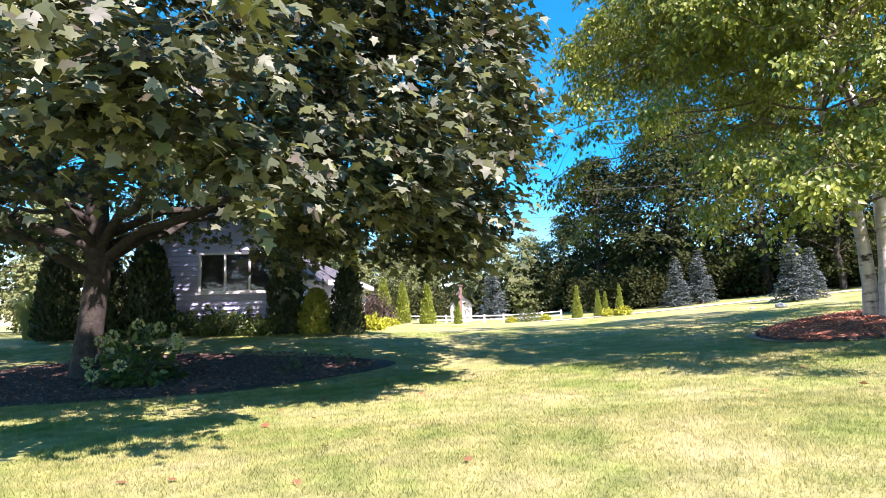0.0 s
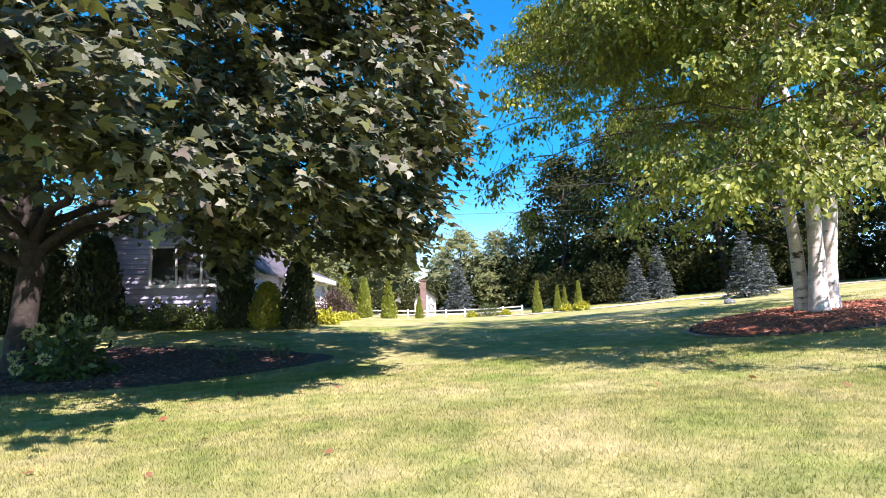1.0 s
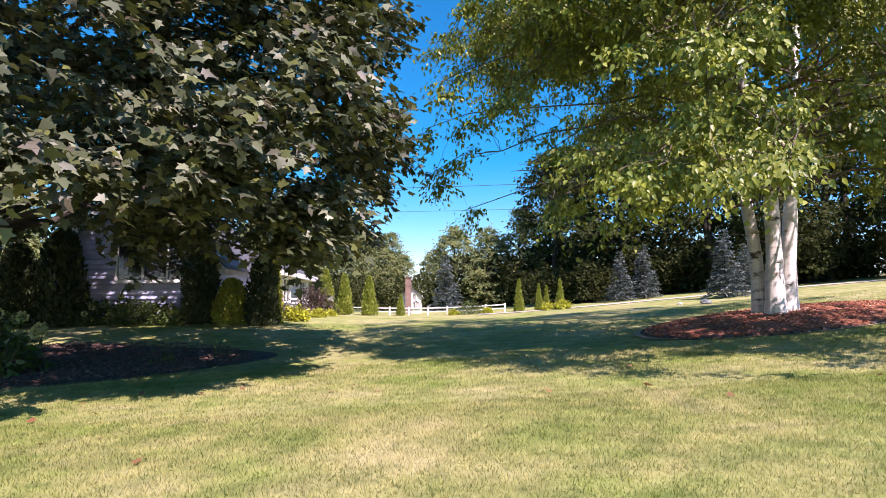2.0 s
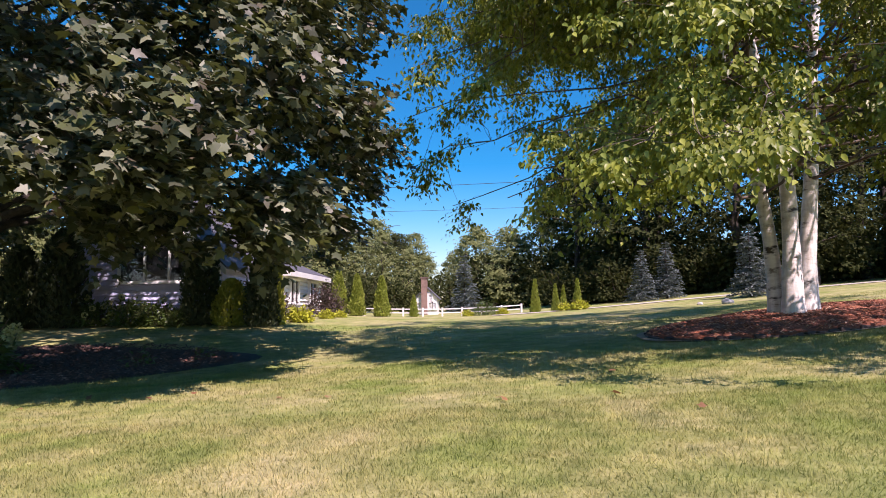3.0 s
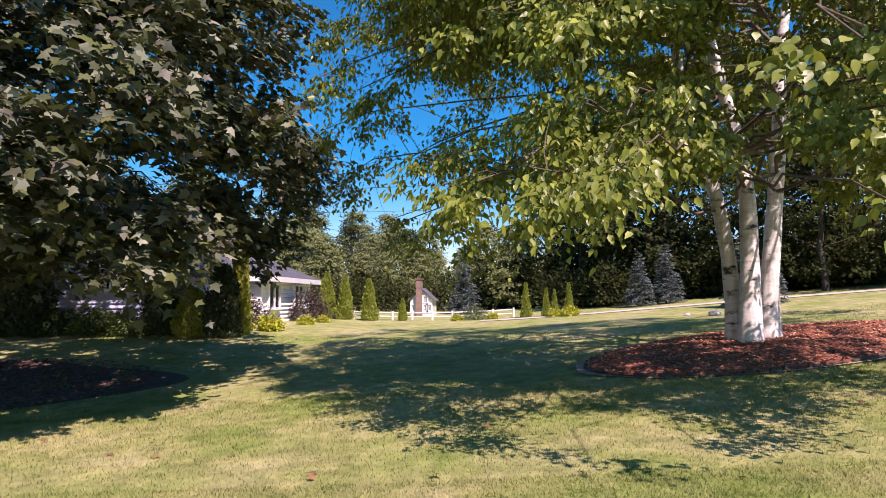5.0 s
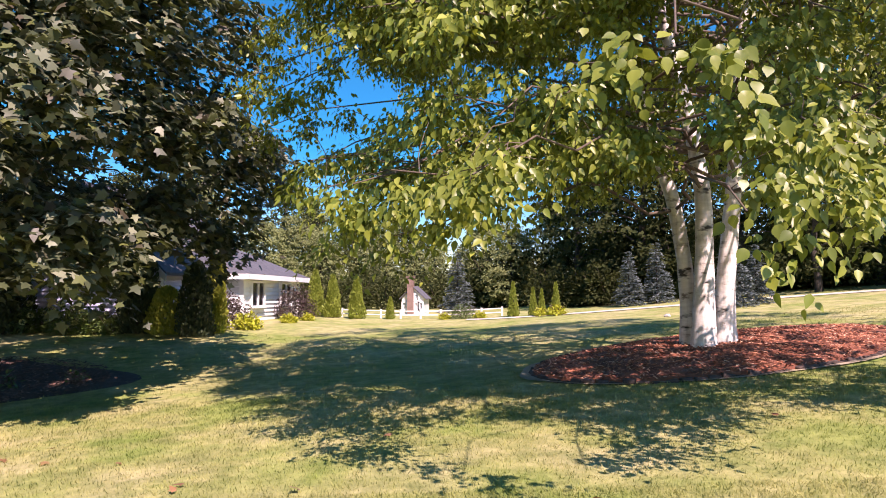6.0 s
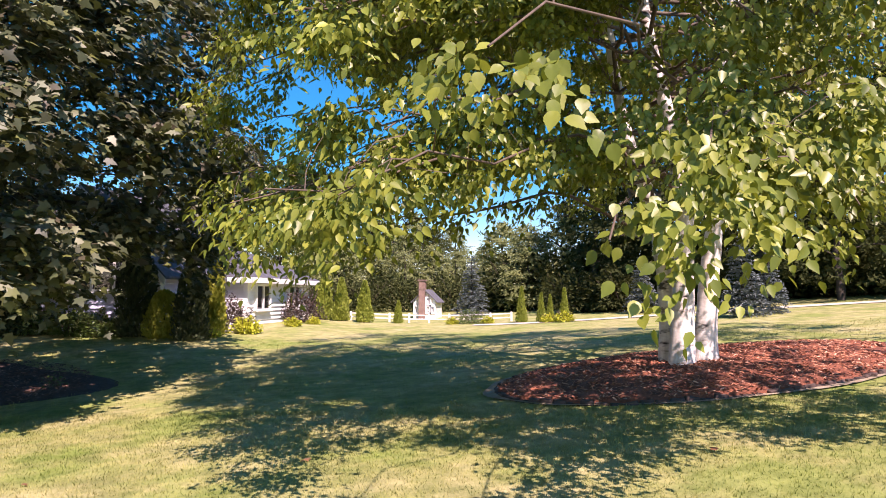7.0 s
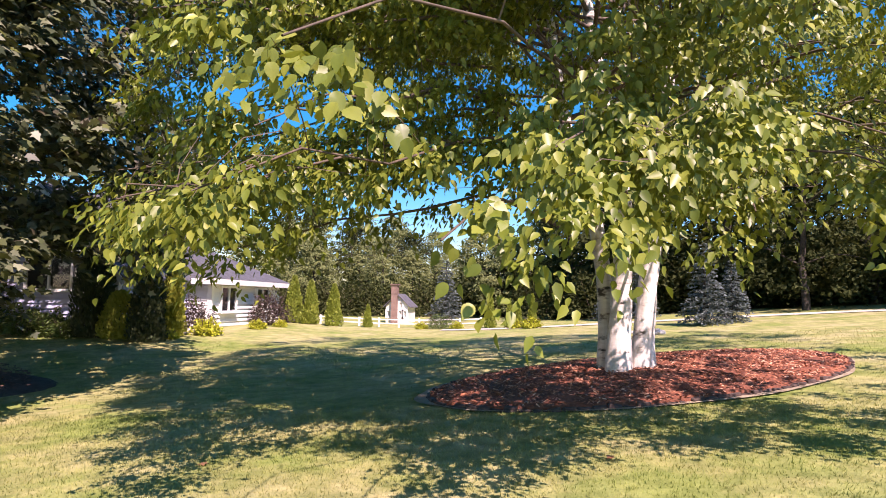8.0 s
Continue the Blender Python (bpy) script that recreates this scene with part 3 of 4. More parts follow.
    # sprays added high, mostly unseen, to shade crown inside and lawn; thin far-side growth
    for x0, x1, y0, y1, z0, z1, count in ((3.4, 9.6, 5.0, 9.6, 5.2, 8.4, 500), (2.6, 6.0, 9.0, 13.5, 6.4, 8.4, 110), (8.5, 11.4, 5.6, 8.2, 4.9, 7.0, 40), (6.0, 9.8, 8.0, 12.5, 6.8, 10.0, 260), (4.0, 8.0, 11.5, 16.0, 4.6, 6.6, 60)):
        while count:
            p = np.array([rng.uniform(x0, x1), rng.uniform(y0, y1), rng.uniform(z0, z1)])
            if math.hypot(p[0] - 9.4, p[1] - 13.0) < 0.98 * birch_radius(p[2]) and noise.noise(Vector(p * 0.6)) > -0.25:
                cl.append(p)
                count -= 1
    cl = np.array(cl)
    far = np.linalg.norm(cl[:, :2] - np.array([7.9, 2.3]), axis=1)
    # open windows in the crown through which the sky shows
    way = np.degrees(np.arctan2(cl[:, 1] - 13.0, cl[:, 0] - 9.4))
    out = np.hypot(cl[:, 0] - 9.4, cl[:, 1] - 13.0)
    window = (way > -114) & (way < -105.5) & (out > 3) & (out < 7.9) & (cl[:, 2] > 2.45) & (cl[:, 2] < 4.4)
    window |= (cl[:, 0] > 3.4) & (cl[:, 0] < 6.9) & (cl[:, 1] > 11.3) & (cl[:, 2] < 5.4) & (rng.random(len(cl)) < 0.6)
    cl = cl[~window & (far > 2.5) & (cl[:, 2] > ground_z(cl[:, 0], cl[:, 1]) + 1.55)]
    leaves = leafy(cl, 8, 9, 0.46, (0.065, 0.115), 1.25, np.array([9.4, 13, 0]), 0.75, 3, 0.85, 0.45)
    tree("birch_tree", tuple(b - [0, 0, 0.1]), "paper birch with three white peeling stems and drooping green leaves", trunks, M_BIRCH, limbs, cl, leaves, oval_leaf(), oval_leaf(True), M_BLEAF, (7.2, 5.0))


def birch_radius(z):
    if z < 3.2:
        return 7.9
    return 7.9 * math.sqrt(max(0.0, 1 - ((z - 3.2) / 9.0) ** 2))


def maple_radius(z):
    if z < 6:
        return 9.2
    return 9.2 * math.sqrt(max(0.0, 1 - ((z - 6) / 9.5) ** 2))


def maple():
    np.random.seed(22)
    rng = np.random.default_rng(22)
    cx, cy = -7.5, 12.8
    b = np.array([cx, cy, gz(cx, cy)])
    p = b + np.array([(0, 0, -0.2), (0.02, 0, 0.3), (0.1, 0.02, 1.2), (0.2, 0.05, 2.2), (0.1, 0.1, 3.4), (-0.1, 0.2, 5.5), (0.1, 0.2, 8.5), (0.2, 0.2, 13)])
    s = np.linspace(0, 7, 30)
    q = np.column_stack([np.interp(s, np.arange(8), p[:, i]) for i in range(3)])
    r = np.interp(s, np.arange(8), (0.38, 0.28, 0.25, 0.24, 0.23, 0.18, 0.12, 0.03))
    limbs = []
    for k in range(42):
        i = rng.integers(12, 27)
        az = k * 2.4
        reach = 0.85 * maple_radius(q[i][2] + 0.6) * rng.uniform(0.6, 1.0)
        tip = q[i] + np.array([math.cos(az) * reach, math.sin(az) * reach, rng.uniform(0.0, 1.5)])
        limbs.append((bent(q[i], tip, 0.12 * reach, 9, 0.06), np.linspace(min(0.11, r[i] * 0.55), 0.01, 9)))

    def sample():
        z = 1.8 + 12.6 * rng.random() ** 1.7
        a, rr = rng.uniform(0, 2 * np.pi), maple_radius(z) * rng.random() ** 0.3
        return np.array([cx + rr * math.cos(a), cy + rr * math.sin(a), z])

    def keep(p):
        d = math.hypot(p[0] - cx, p[1] - cy)
        lump = noise.noise(Vector(p * np.array([0.36, 0.36, 0.95]))) + 0.5 * noise.noise(Vector(p * np.array([0.8, 0.8, 1.5]) + np.array([7, 0, 0])))
        if d > maple_radius(p[2]) * (0.95 - 0.17 * max(0.0, (p[1] - cy) / (d + 0.1)) + 0.14 * lump):
            return False
        if p[2] < gz(p[0], p[1]) + ((3.4 if rng.random() < 0.6 else 2.6) if p[1] > 8.5 and -7.0 < p[0] < -1.5 else 2.6 if p[1] > 12.5 and p[0] > -3.4 else 2.4 if p[0] > -9.5 else 2.2) + 0.10 * max(0.0, 6.0 - d) + 0.3 * lump:
            return False
        if (p[1] > 17 or p[0] < -12) and rng.random() < 0.5:
            return False
        return lump > (0.24 if d > 0.78 * maple_radius(p[2]) else 0.1)

    cl = crown_clusters(1420, sample, keep)
    # leafy pads that hang out on the side of the lawn: centre, half width, half height, sprays
    for x, y, z, w, h, k in ((-2.5, 4.75, 3.35, 0.8, 0.35, 26), (-2.0, 5.4, 2.75, 0.5, 0.3, 12), (-3.4, 5.2, 3.3, 0.6, 0.35, 14), (-1.6, 7.6, 3.5, 0.7, 0.4, 20), (-1.7, 7.3, 2.85, 0.5, 0.2, 10),
                             (0.0, 7.5, 3.5, 0.7, 0.5, 24), (-0.3, 7.3, 2.9, 0.6, 0.25, 14), (0.5, 8.4, 4.7, 0.7, 0.5, 12), (1.1, 8.3, 4.2, 0.35, 0.3, 6), (1.0, 9.2, 5.4, 0.5, 0.4, 8), (0.4, 9.1, 2.5, 0.5, 0.4, 16),
                             (-0.2, 10.4, 2.5, 0.6, 0.4, 16), (0.2, 11.6, 3.4, 0.5, 0.5, 18), (1.0, 11.0, 4.4, 0.5, 0.4, 14), (0.1, 14.0, 3.0, 0.6, 0.4, 16), (0.5, 14.6, 4.4, 0.6, 0.5, 18), (-0.1, 13.4, 5.8, 0.8, 0.5, 20),
                             (0.9, 10.4, 6.2, 0.6, 0.5, 9), (-1.8, 8.5, 4.4, 0.8, 0.4, 18), (-2.0, 10.0, 2.75, 0.7, 0.45, 22), (-2.7, 11.4, 2.9, 0.7, 0.4, 16)):
        cl = np.concatenate([cl, np.array([x, y, z]) + rng.normal(0, 0.6, (k, 3)) * np.array([w, w, h])])
    # deep shade leaves round limbs; sunny-side upper shell, mostly unseen, added to cast shade
    inner = []
    while len(inner) < 300:
        a, d, z = rng.uniform(-1.75, -0.15), rng.uniform(6.4, 9.3), rng.uniform(5.5, 8.2)
        inner.append((cx + d * math.cos(a), cy + d * math.sin(a), z))
    while len(inner) < 650:
        a, d, z = rng.uniform(0, 2 * np.pi), 7.4 * math.sqrt(rng.random()), rng.uniform(4.3, 8.5)
        inner.append((cx + d * math.cos(a), cy + d * math.sin(a), z + 0.1 * max(0.0, 5 - d)))
    # more high sprays above the view, added for the shade they cast
    for _ in range(85):
        inner.append((rng.uniform(-7.5, -1.0), rng.uniform(5.6, 8.8), rng.uniform(5.2, 7.6)))
    cl = np.concatenate([cl, np.array(inner)])
    leaves = leafy(cl, 7, 7, 0.72, (0.115, 0.195), 0.5, np.array([cx, cy, 0]), 0.55, 4, 0.9, 0.2)
    tree("maple_tree", tuple(b), "large dark green maple with low spreading limbs", [(q, r)], M_BARK, limbs, cl, leaves, lobed_leaf(), lobed_leaf(True), M_MAPLE, (-1.4, 4.0))


def woodland_tree(height, width, mat, seed, clumps=320, per=25):
    """A broad-leaved tree of the wood's edge: tapered trunk, limbs, crown of leaf sprays."""
    rng = np.random.default_rng(seed)
    np.random.seed(seed)
    e = thing("woodland_tree", (0, 0, 0), "tall leafy deciduous tree at the edge of the wood", "tree", "trees of the wood")
    pts = bent((0, 0, -0.3), (rng.normal(0, 0.2), rng.normal(0, 0.2), height * 0.9), 0, 10, 0.03)
    v, t = tube([(pts, np.linspace(height * 0.024, 0.03, 10))], 7, 0.05)
    obj("trunk", tri_mesh("trunk", v, t, True), M_BARK, e)
    limbs = []
    for k in range(16):
        i = rng.integers(3, 9)
        a = k * 2.4
        tip = pts[i] + np.array([math.cos(a) * width * 0.42, math.sin(a) * width * 0.42, height * rng.uniform(0.03, 0.14)])
        limbs.append((bent(pts[i], tip, 0.3, 5), np.linspace(0.05, 0.012, 5)))
    v, t = tube(limbs, 4)
    tagged(obj("limb_growth", tri_mesh("limb_growth", v, t), M_BARK, e), kind="stuff")
    c = []
    off = rng.uniform(0, 50, 3)
    while len(c) < clumps:
        z = rng.uniform(0.12, 1.0)
        w = 0.5 * width * math.sin(math.pi * min(1, (z * 0.86 + 0.10)) ** 0.8) ** 0.7
        a, r = rng.uniform(0, 2 * np.pi), rng.random() ** 0.35
        p = np.array([math.cos(a) * r * w, math.sin(a) * r * w, z * height])
        lump = noise.noise(Vector(p * 0.55 + off)) + 0.5 * noise.noise(Vector(p * 1.3 + off))
        if r < 0.88 + 0.4 * lump and lump > -0.3:
            c.append(p)
    at, turn, size = leafy(np.array(c), 5, per // 5, 0.09 * width + 0.25, (0.14, 0.26), 0.6, np.zeros(3), 0.7, seed, 1.0, 0.15)
    v, t = scatter(small_leaf(), at, turn, size)
    obj("crown", tri_mesh("crown", v, t), mat, e)
    return e


def conifer(name, height, width, mat, seed, label, group=""):
    """A spruce: whorls of drooping boughs thick with needles."""
    rng = np.random.default_rng(seed)
    np.random.seed(seed)
    e = thing(name, (0, 0, 0), label, "tree", group)
    v, t = tube([(bent((0, 0, -0.2), (0, 0, height * 0.97), 0, 8, 0.0), np.linspace(0.022 * height, 0.01, 8))], 6)
    obj("trunk", tri_mesh("trunk", v, t, True), M_BARK, e)
    at, ahead = [], []
    tiers = int(height * 4.5) + 6
    for k in range(tiers):
        z = 0.04 + 0.94 * k / tiers
        reach = 0.5 * width * (1 - z) ** 0.85 + 0.04
        boughs = int(7 + 9 * (1 - z))
        for j in range(boughs):
            a = rng.uniform(0, 2 * np.pi)
            d = np.array([math.cos(a), math.sin(a), 0])
            rr = reach * rng.uniform(0.75, 1.1)
            m = max(6, int(rr * 34))
            s = rng.random(m) ** 0.7
            p = d * (s * rr)[:, None] + np.array([-d[1], d[0], 0]) * (rng.normal(0, 0.13, m) * rr * (1.1 - s))[:, None]
            p[:, 2] = z * height - 0.22 * s * s * rr + 0.1 * s * rr + rng.normal(0, 0.02, m)
            at.append(p)
            w = rng.normal(0, 0.6, (m, 3)) + d
            w[:, 2] = rng.normal(0.15, 0.35, m)
            ahead.append(w)
    at, ahead = np.concatenate(at), np.concatenate(ahead)
    n = len(at)
    normal = np.column_stack([rng.normal(0, 0.6, n), rng.normal(0, 0.6, n), np.ones(n)])
    v, t = scatter(small_leaf(), at, frames(ahead, normal), rng.uniform(0.07, 0.15, n) * (0.6 + 0.12 * height))
    tagged(obj("needle_foliage", tri_mesh("needle_foliage", v, t), mat, e), kind="stuff")
    return e


def arborvitae(height, width, mat, seed, label, group="", column=0.0):
    """A narrow evergreen: a spire (column 0) or a blunt column (1) of upright sprays."""
    rng = np.random.default_rng(seed)
    e = thing("arborvitae", (0, 0, 0), label, "evergreen", group)
    v, t = tube([(np.array([(0, 0, -0.1), (0, 0, height * 0.8)]), (0.05, 0.02))], 6)
    obj("trunk", tri_mesh("trunk", v, t), M_BARK, e)
    n = int(2600 * (height * width) ** 0.6)
    z = rng.random(n) ** 1.1
    spire = np.minimum(1, (z + 0.12) * 6) * (1 - z) ** 0.85
    blunt = np.minimum(1, (z + 0.2) * 4) * np.sqrt(np.clip(1 - z ** 5, 0, 1))
    prof = spire * (1 - column) + blunt * column
    a = rng.uniform(0, 2 * np.pi, n)
    r = 0.5 * width * prof * (rng.random(n) ** 0.25) * (1 + 0.12 * np.sin(a * 3 + z * 9) + rng.normal(0, 0.05, n))
    at = np.column_stack([np.cos(a) * r, np.sin(a) * r, z * height])
    ahead = np.column_stack([np.cos(a) * 0.5, np.sin(a) * 0.5, np.ones(n)]) + rng.normal(0, 0.3, (n, 3))
    normal = np.column_stack([np.cos(a), np.sin(a), np.zeros(n)]) + rng.normal(0, 0.5, (n, 3))
    v, t = scatter(small_leaf(), at, frames(ahead, normal), rng.uniform(0.06, 0.14, n) * (0.7 + 0.15 * height))
    obj("foliage", tri_mesh("foliage", v, t), mat, e)
    return e


def shrub(name, width, height, mat, seed, label, category="shrub", group="", leaf=(0.05, 0.10), count=1800, blooms=0):
    """A rounded uneven bush: stems, leaves, and flower heads where it has them."""
    rng = np.random.default_rng(seed)
    np.random.seed(seed)
    e = thing(name, (0, 0, 0), label, category, group)
    stems = []
    for k in range(9):
        a = k * 0.7
        stems.append((bent((0.04 * math.cos(a), 0.04 * math.sin(a), -0.05), (0.36 * width * math.cos(a), 0.36 * width * math.sin(a), height * rng.uniform(0.6, 0.9)), 0.05, 5), np.linspace(0.014, 0.005, 5)))
    v, t = tube(stems, 4)
    tagged(obj("stem_growth", tri_mesh("stem_growth", v, t), M_TWIG, e), kind="stuff")
    d = unit(count)
    d[:, 2] = np.abs(d[:, 2])
    lump = np.array([noise.noise(Vector(q * 2.2 + seed)) for q in d])
    r = (rng.random(count) ** 0.3) * (0.86 + 0.45 * lump)
    at = d * r[:, None] * np.array([width / 2, width / 2, height * 0.92])
    at[:, 2] += 0.05 * height
    ahead = d + rng.normal(0, 0.6, (count, 3))
    ahead[:, 2] -= 0.4
    normal = d * 0.6 + rng.normal(0, 0.4, (count, 3)) + np.array([0, 0, 0.8])
    v, t = scatter(oval_leaf() if blooms else small_leaf(), at, frames(ahead, normal), rng.uniform(leaf[0], leaf[1], count))
    obj("foliage", tri_mesh("foliage", v, t, True), mat, e)
    for k in range(blooms):
        q = unit(1)[0]
        q[2] = abs(q[2]) * 0.8 + 0.25
        c = q * np.array([width * 0.5, width * 0.5, height * 0.92])
        dd = unit(70)
        fr = frames(dd, unit(70))
        v, t = scatter(small_leaf(), c + dd * 0.055, fr, np.full(70, 0.05))
        obj("flower_head", tri_mesh("flower_head", v, t), M_BLOOM, e)
    return e


def put(e, x, y, turn=0.0, scale=1.0, sink=0.0):
    e.location = (x, y, gz(x, y) - sink)
    e.rotation_euler = (0, 0, turn)
    e.scale = (scale, scale, scale)
    return e


def again(e, x, y, turn=0.0, scale=1.0, sink=0.0):
    c = copy_thing(e, pose(x, y, gz(x, y) - sink, 0, 0, math.degrees(turn)))
    c.scale = (scale, scale, scale)
    return c


# ---- houses ----
def window_unit(parent, x, y, z, w, h, face=(0, -1), sashes=1, sill=True):
    """A window with frame, bars, panes and sill, on a wall whose outward way is face."""
    e = obj("window", bpy.data.meshes.new("window"), None, parent)
    turn = math.atan2(face[1], face[0]) + math.pi / 2
    e.matrix_local = Matrix.Translation((x, y, z)) @ Matrix.Rotation(turn, 4, "Z")
    # dark sheet close behind the glass, in place of the unlit room
    part("backing", boxed(-w / 2, w / 2, 0.03, 0.05, 0, h), M_UNLIT_ROOM, e)
    f = 0.07
    bm = bmesh.new()
    box(bm, -w / 2 - f, w / 2 + f, -0.05, 0.1, -f, 0)
    box(bm, -w / 2 - f, w / 2 + f, -0.05, 0.1, h, h + f)
    box(bm, -w / 2 - f, -w / 2, -0.05, 0.1, 0, h)
    box(bm, w / 2, w / 2 + f, -0.05, 0.1, 0, h)
    part("frame", bm, M_WHITE, e)
    sw = w / sashes
    for k in range(sashes):
        x0 = -w / 2 + k * sw
        part("pane", boxed(x0 + 0.02, x0 + sw - 0.02, 0.0, 0.008, 0.01, h - 0.01), M_GLASS, e)
        if k:
            part("mullion", boxed(x0 - 0.03, x0 + 0.03, -0.045, 0.028, 0, h), M_WHITE, e)
    if sill:
        part("sill", boxed(-w / 2 - 0.1, w / 2 + 0.1, -0.1, -0.052, -f - 0.03, -f + 0.01), M_WHITE, e)
    return e


def clapboards(parent, along, x0, x1, y, z0, z1, pitch, shrink=None, paint=None):
    """Overlapping boards, one object each; shrink(z) trims them under a gable."""
    z = z0
    while z < z1:
        a, b = (x0, x1) if shrink is None else shrink(z)
        if b - a > 0.15:
            bm = bmesh.new()
            pts = [(0.0, 0), (-0.07, 0), (-0.072, 0.015), (-0.022, pitch - 0.012), (0.0, pitch - 0.012)]
            v = [[bm.verts.new((s, d, h)) for d, h in pts] for s in (0, b - a)]
            for i in range(5):
                bm.faces.new([v[0][i], v[1][i], v[1][(i + 1) % 5], v[0][(i + 1) % 5]])
            bm.faces.new(v[0][::-1])
            bm.faces.new(v[1])
            bmesh.ops.recalc_face_normals(bm, faces=bm.faces)
            ob = part("clapboard", bm, paint or M_SIDING, parent)
            ob.matrix_local = Matrix.Translation((a, y, z)) if along == "x" else Matrix.Translation((y, a, z)) @ Matrix.Rotation(math.pi / 2, 4, "Z")
        z += pitch


def roof_slab(quad, thick=0.08):
    bm = bmesh.new()
    lo = [bm.verts.new(p) for p in quad]
    hi = [bm.verts.new((p[0], p[1], p[2] + thick)) for p in quad]
    n = len(quad)
    bm.faces.new(lo[::-1])
    bm.faces.new(hi)
    for i in range(n):
        bm.faces.new([lo[i], lo[(i + 1) % n], hi[(i + 1) % n], hi[i]])
    bmesh.ops.recalc_face_normals(bm, faces=bm.faces)
    return bm


def near_house():
    e = thing("house", (0, 0, 0), "lavender-grey clapboard house with white trim and grey shingle roof", "house")
    # gabled wing towards the lawn
    x0, x1, y0, y1, zb, ze, zr = -10.15, -4.75, 20.0, 27.0, 0.3, 2.75, 5.35
    mid = (x0 + x1) / 2
    bm = bmesh.new()
    out = [(x0, zb), (x1, zb), (x1, ze), (mid, zr), (x0, ze)]
    a = [bm.verts.new((x, y0, z)) for x, z in out]
    b = [bm.verts.new((x, y1, z)) for x, z in out]
    bm.faces.new(a)
    bm.faces.new(b[::-1])
    for i in range(5):
        bm.faces.new([a[i], b[i], b[(i + 1) % 5], a[(i + 1) % 5]])
    bmesh.ops.recalc_face_normals(bm, faces=bm.faces)
    wall = part("wall", bm, M_SIDING, e)
    slope = (zr - ze) / (x1 - mid)

    def trim(z):
        inset = max(0.0, (z + 0.12 - ze) / slope)
        return x0 + inset + 0.1, x1 - inset - 0.1

    clapboards(wall, "x", x0, x1, y0 - 0.003, zb + 0.25, zr - 0.2, 0.16, trim)
    clapboards(wall, "y", y0 + 0.1, y1, x1 + 0.003, zb + 0.25, ze - 0.05, 0.16)
    for x in (x0, x1):
        part("corner_board", boxed(x - 0.11 if x == x1 else x - 0.03, x + 0.03 if x == x1 else x + 0.11, y0 - 0.07, y0 + 0.1, zb, ze), M_WHITE, e)
    lap = 0.35
    for s in (-1, 1):
        xe = mid + s * (x1 - mid + lap)
        zl = zr - slope * (x1 - mid + lap)
        part("roof", roof_slab([(xe, y0 - 0.3, zl + 0.03), (mid, y0 - 0.3, zr + 0.03), (mid, y1, zr + 0.03), (xe, y1, zl + 0.03)], 0.09), M_ROOF, e)
        part("rake_board", roof_slab([(xe, y0 - 0.33, zl - 0.17), (mid, y0 - 0.33, zr - 0.17), (mid, y0 - 0.302, zr - 0.17), (xe, y0 - 0.302, zl - 0.17)], 0.22), M_WHITE, e)
    window_unit(e, -6.68, y0 - 0.115, 2.12, 2.35, 1.17, (0, -1), 3)
    # low wing behind, running away from the lawn
    X0, X1, Y0, Y1, ZE, ZR = -9.0, -3.85, 23.8, 29.6, 2.55, 3.95
    m2 = (X0 + X1) / 2
    wall2 = part("wall", boxed(-4.745, X1, Y0, Y1, zb, ZE), M_WHITE, e)
    clapboards(wall2, "y", Y0 + 0.1, Y1, X1 + 0.003, zb + 0.25, ZE - 0.1, 0.16, None, M_WHITE)
    clapboards(wall2, "x", -4.7, X1 - 0.08, Y0 - 0.003, zb + 0.25, ZE - 0.1, 0.16, None, M_WHITE)
    part("corner_board", boxed(X1 - 0.1, X1 + 0.07, Y0 - 0.07, Y0 + 0.1, zb, ZE), M_WHITE, e)
    o = 0.4
    part("roof", roof_slab([(X1 + o, Y0 - o, ZE), (X1 + o, Y1 + o, ZE), (m2, Y1 - 2.0, ZR), (m2, Y0 + 2.3, ZR)]), M_ROOF, e)
    part("roof", roof_slab([(X0 - o, Y0 - o, ZE), (X1 + o, Y0 - o, ZE), (m2, Y0 + 2.3, ZR)]), M_ROOF, e)
    part("fascia", boxed(X1 + o - 0.03, X1 + o + 0.02, Y0 - o, Y1 + o, ZE - 0.14, ZE + 0.06), M_WHITE, e)
    part("fascia", boxed(-4.4, X1 + o + 0.02, Y0 - o - 0.03, Y0 - o + 0.02, ZE - 0.14, ZE + 0.06), M_WHITE, e)
    part("soffit", boxed(X1, X1 + o - 0.03, Y0 - o + 0.02, Y1 + o, ZE - 0.12, ZE - 0.09), M_WHITE, e)
    window_unit(e, X1 + 0.115, 24.9, 1.45, 1.1, 0.85, (1, 0), 2)
    window_unit(e, X1 + 0.115, 27.8, 1.45, 1.1, 0.85, (1, 0), 2)
    return e


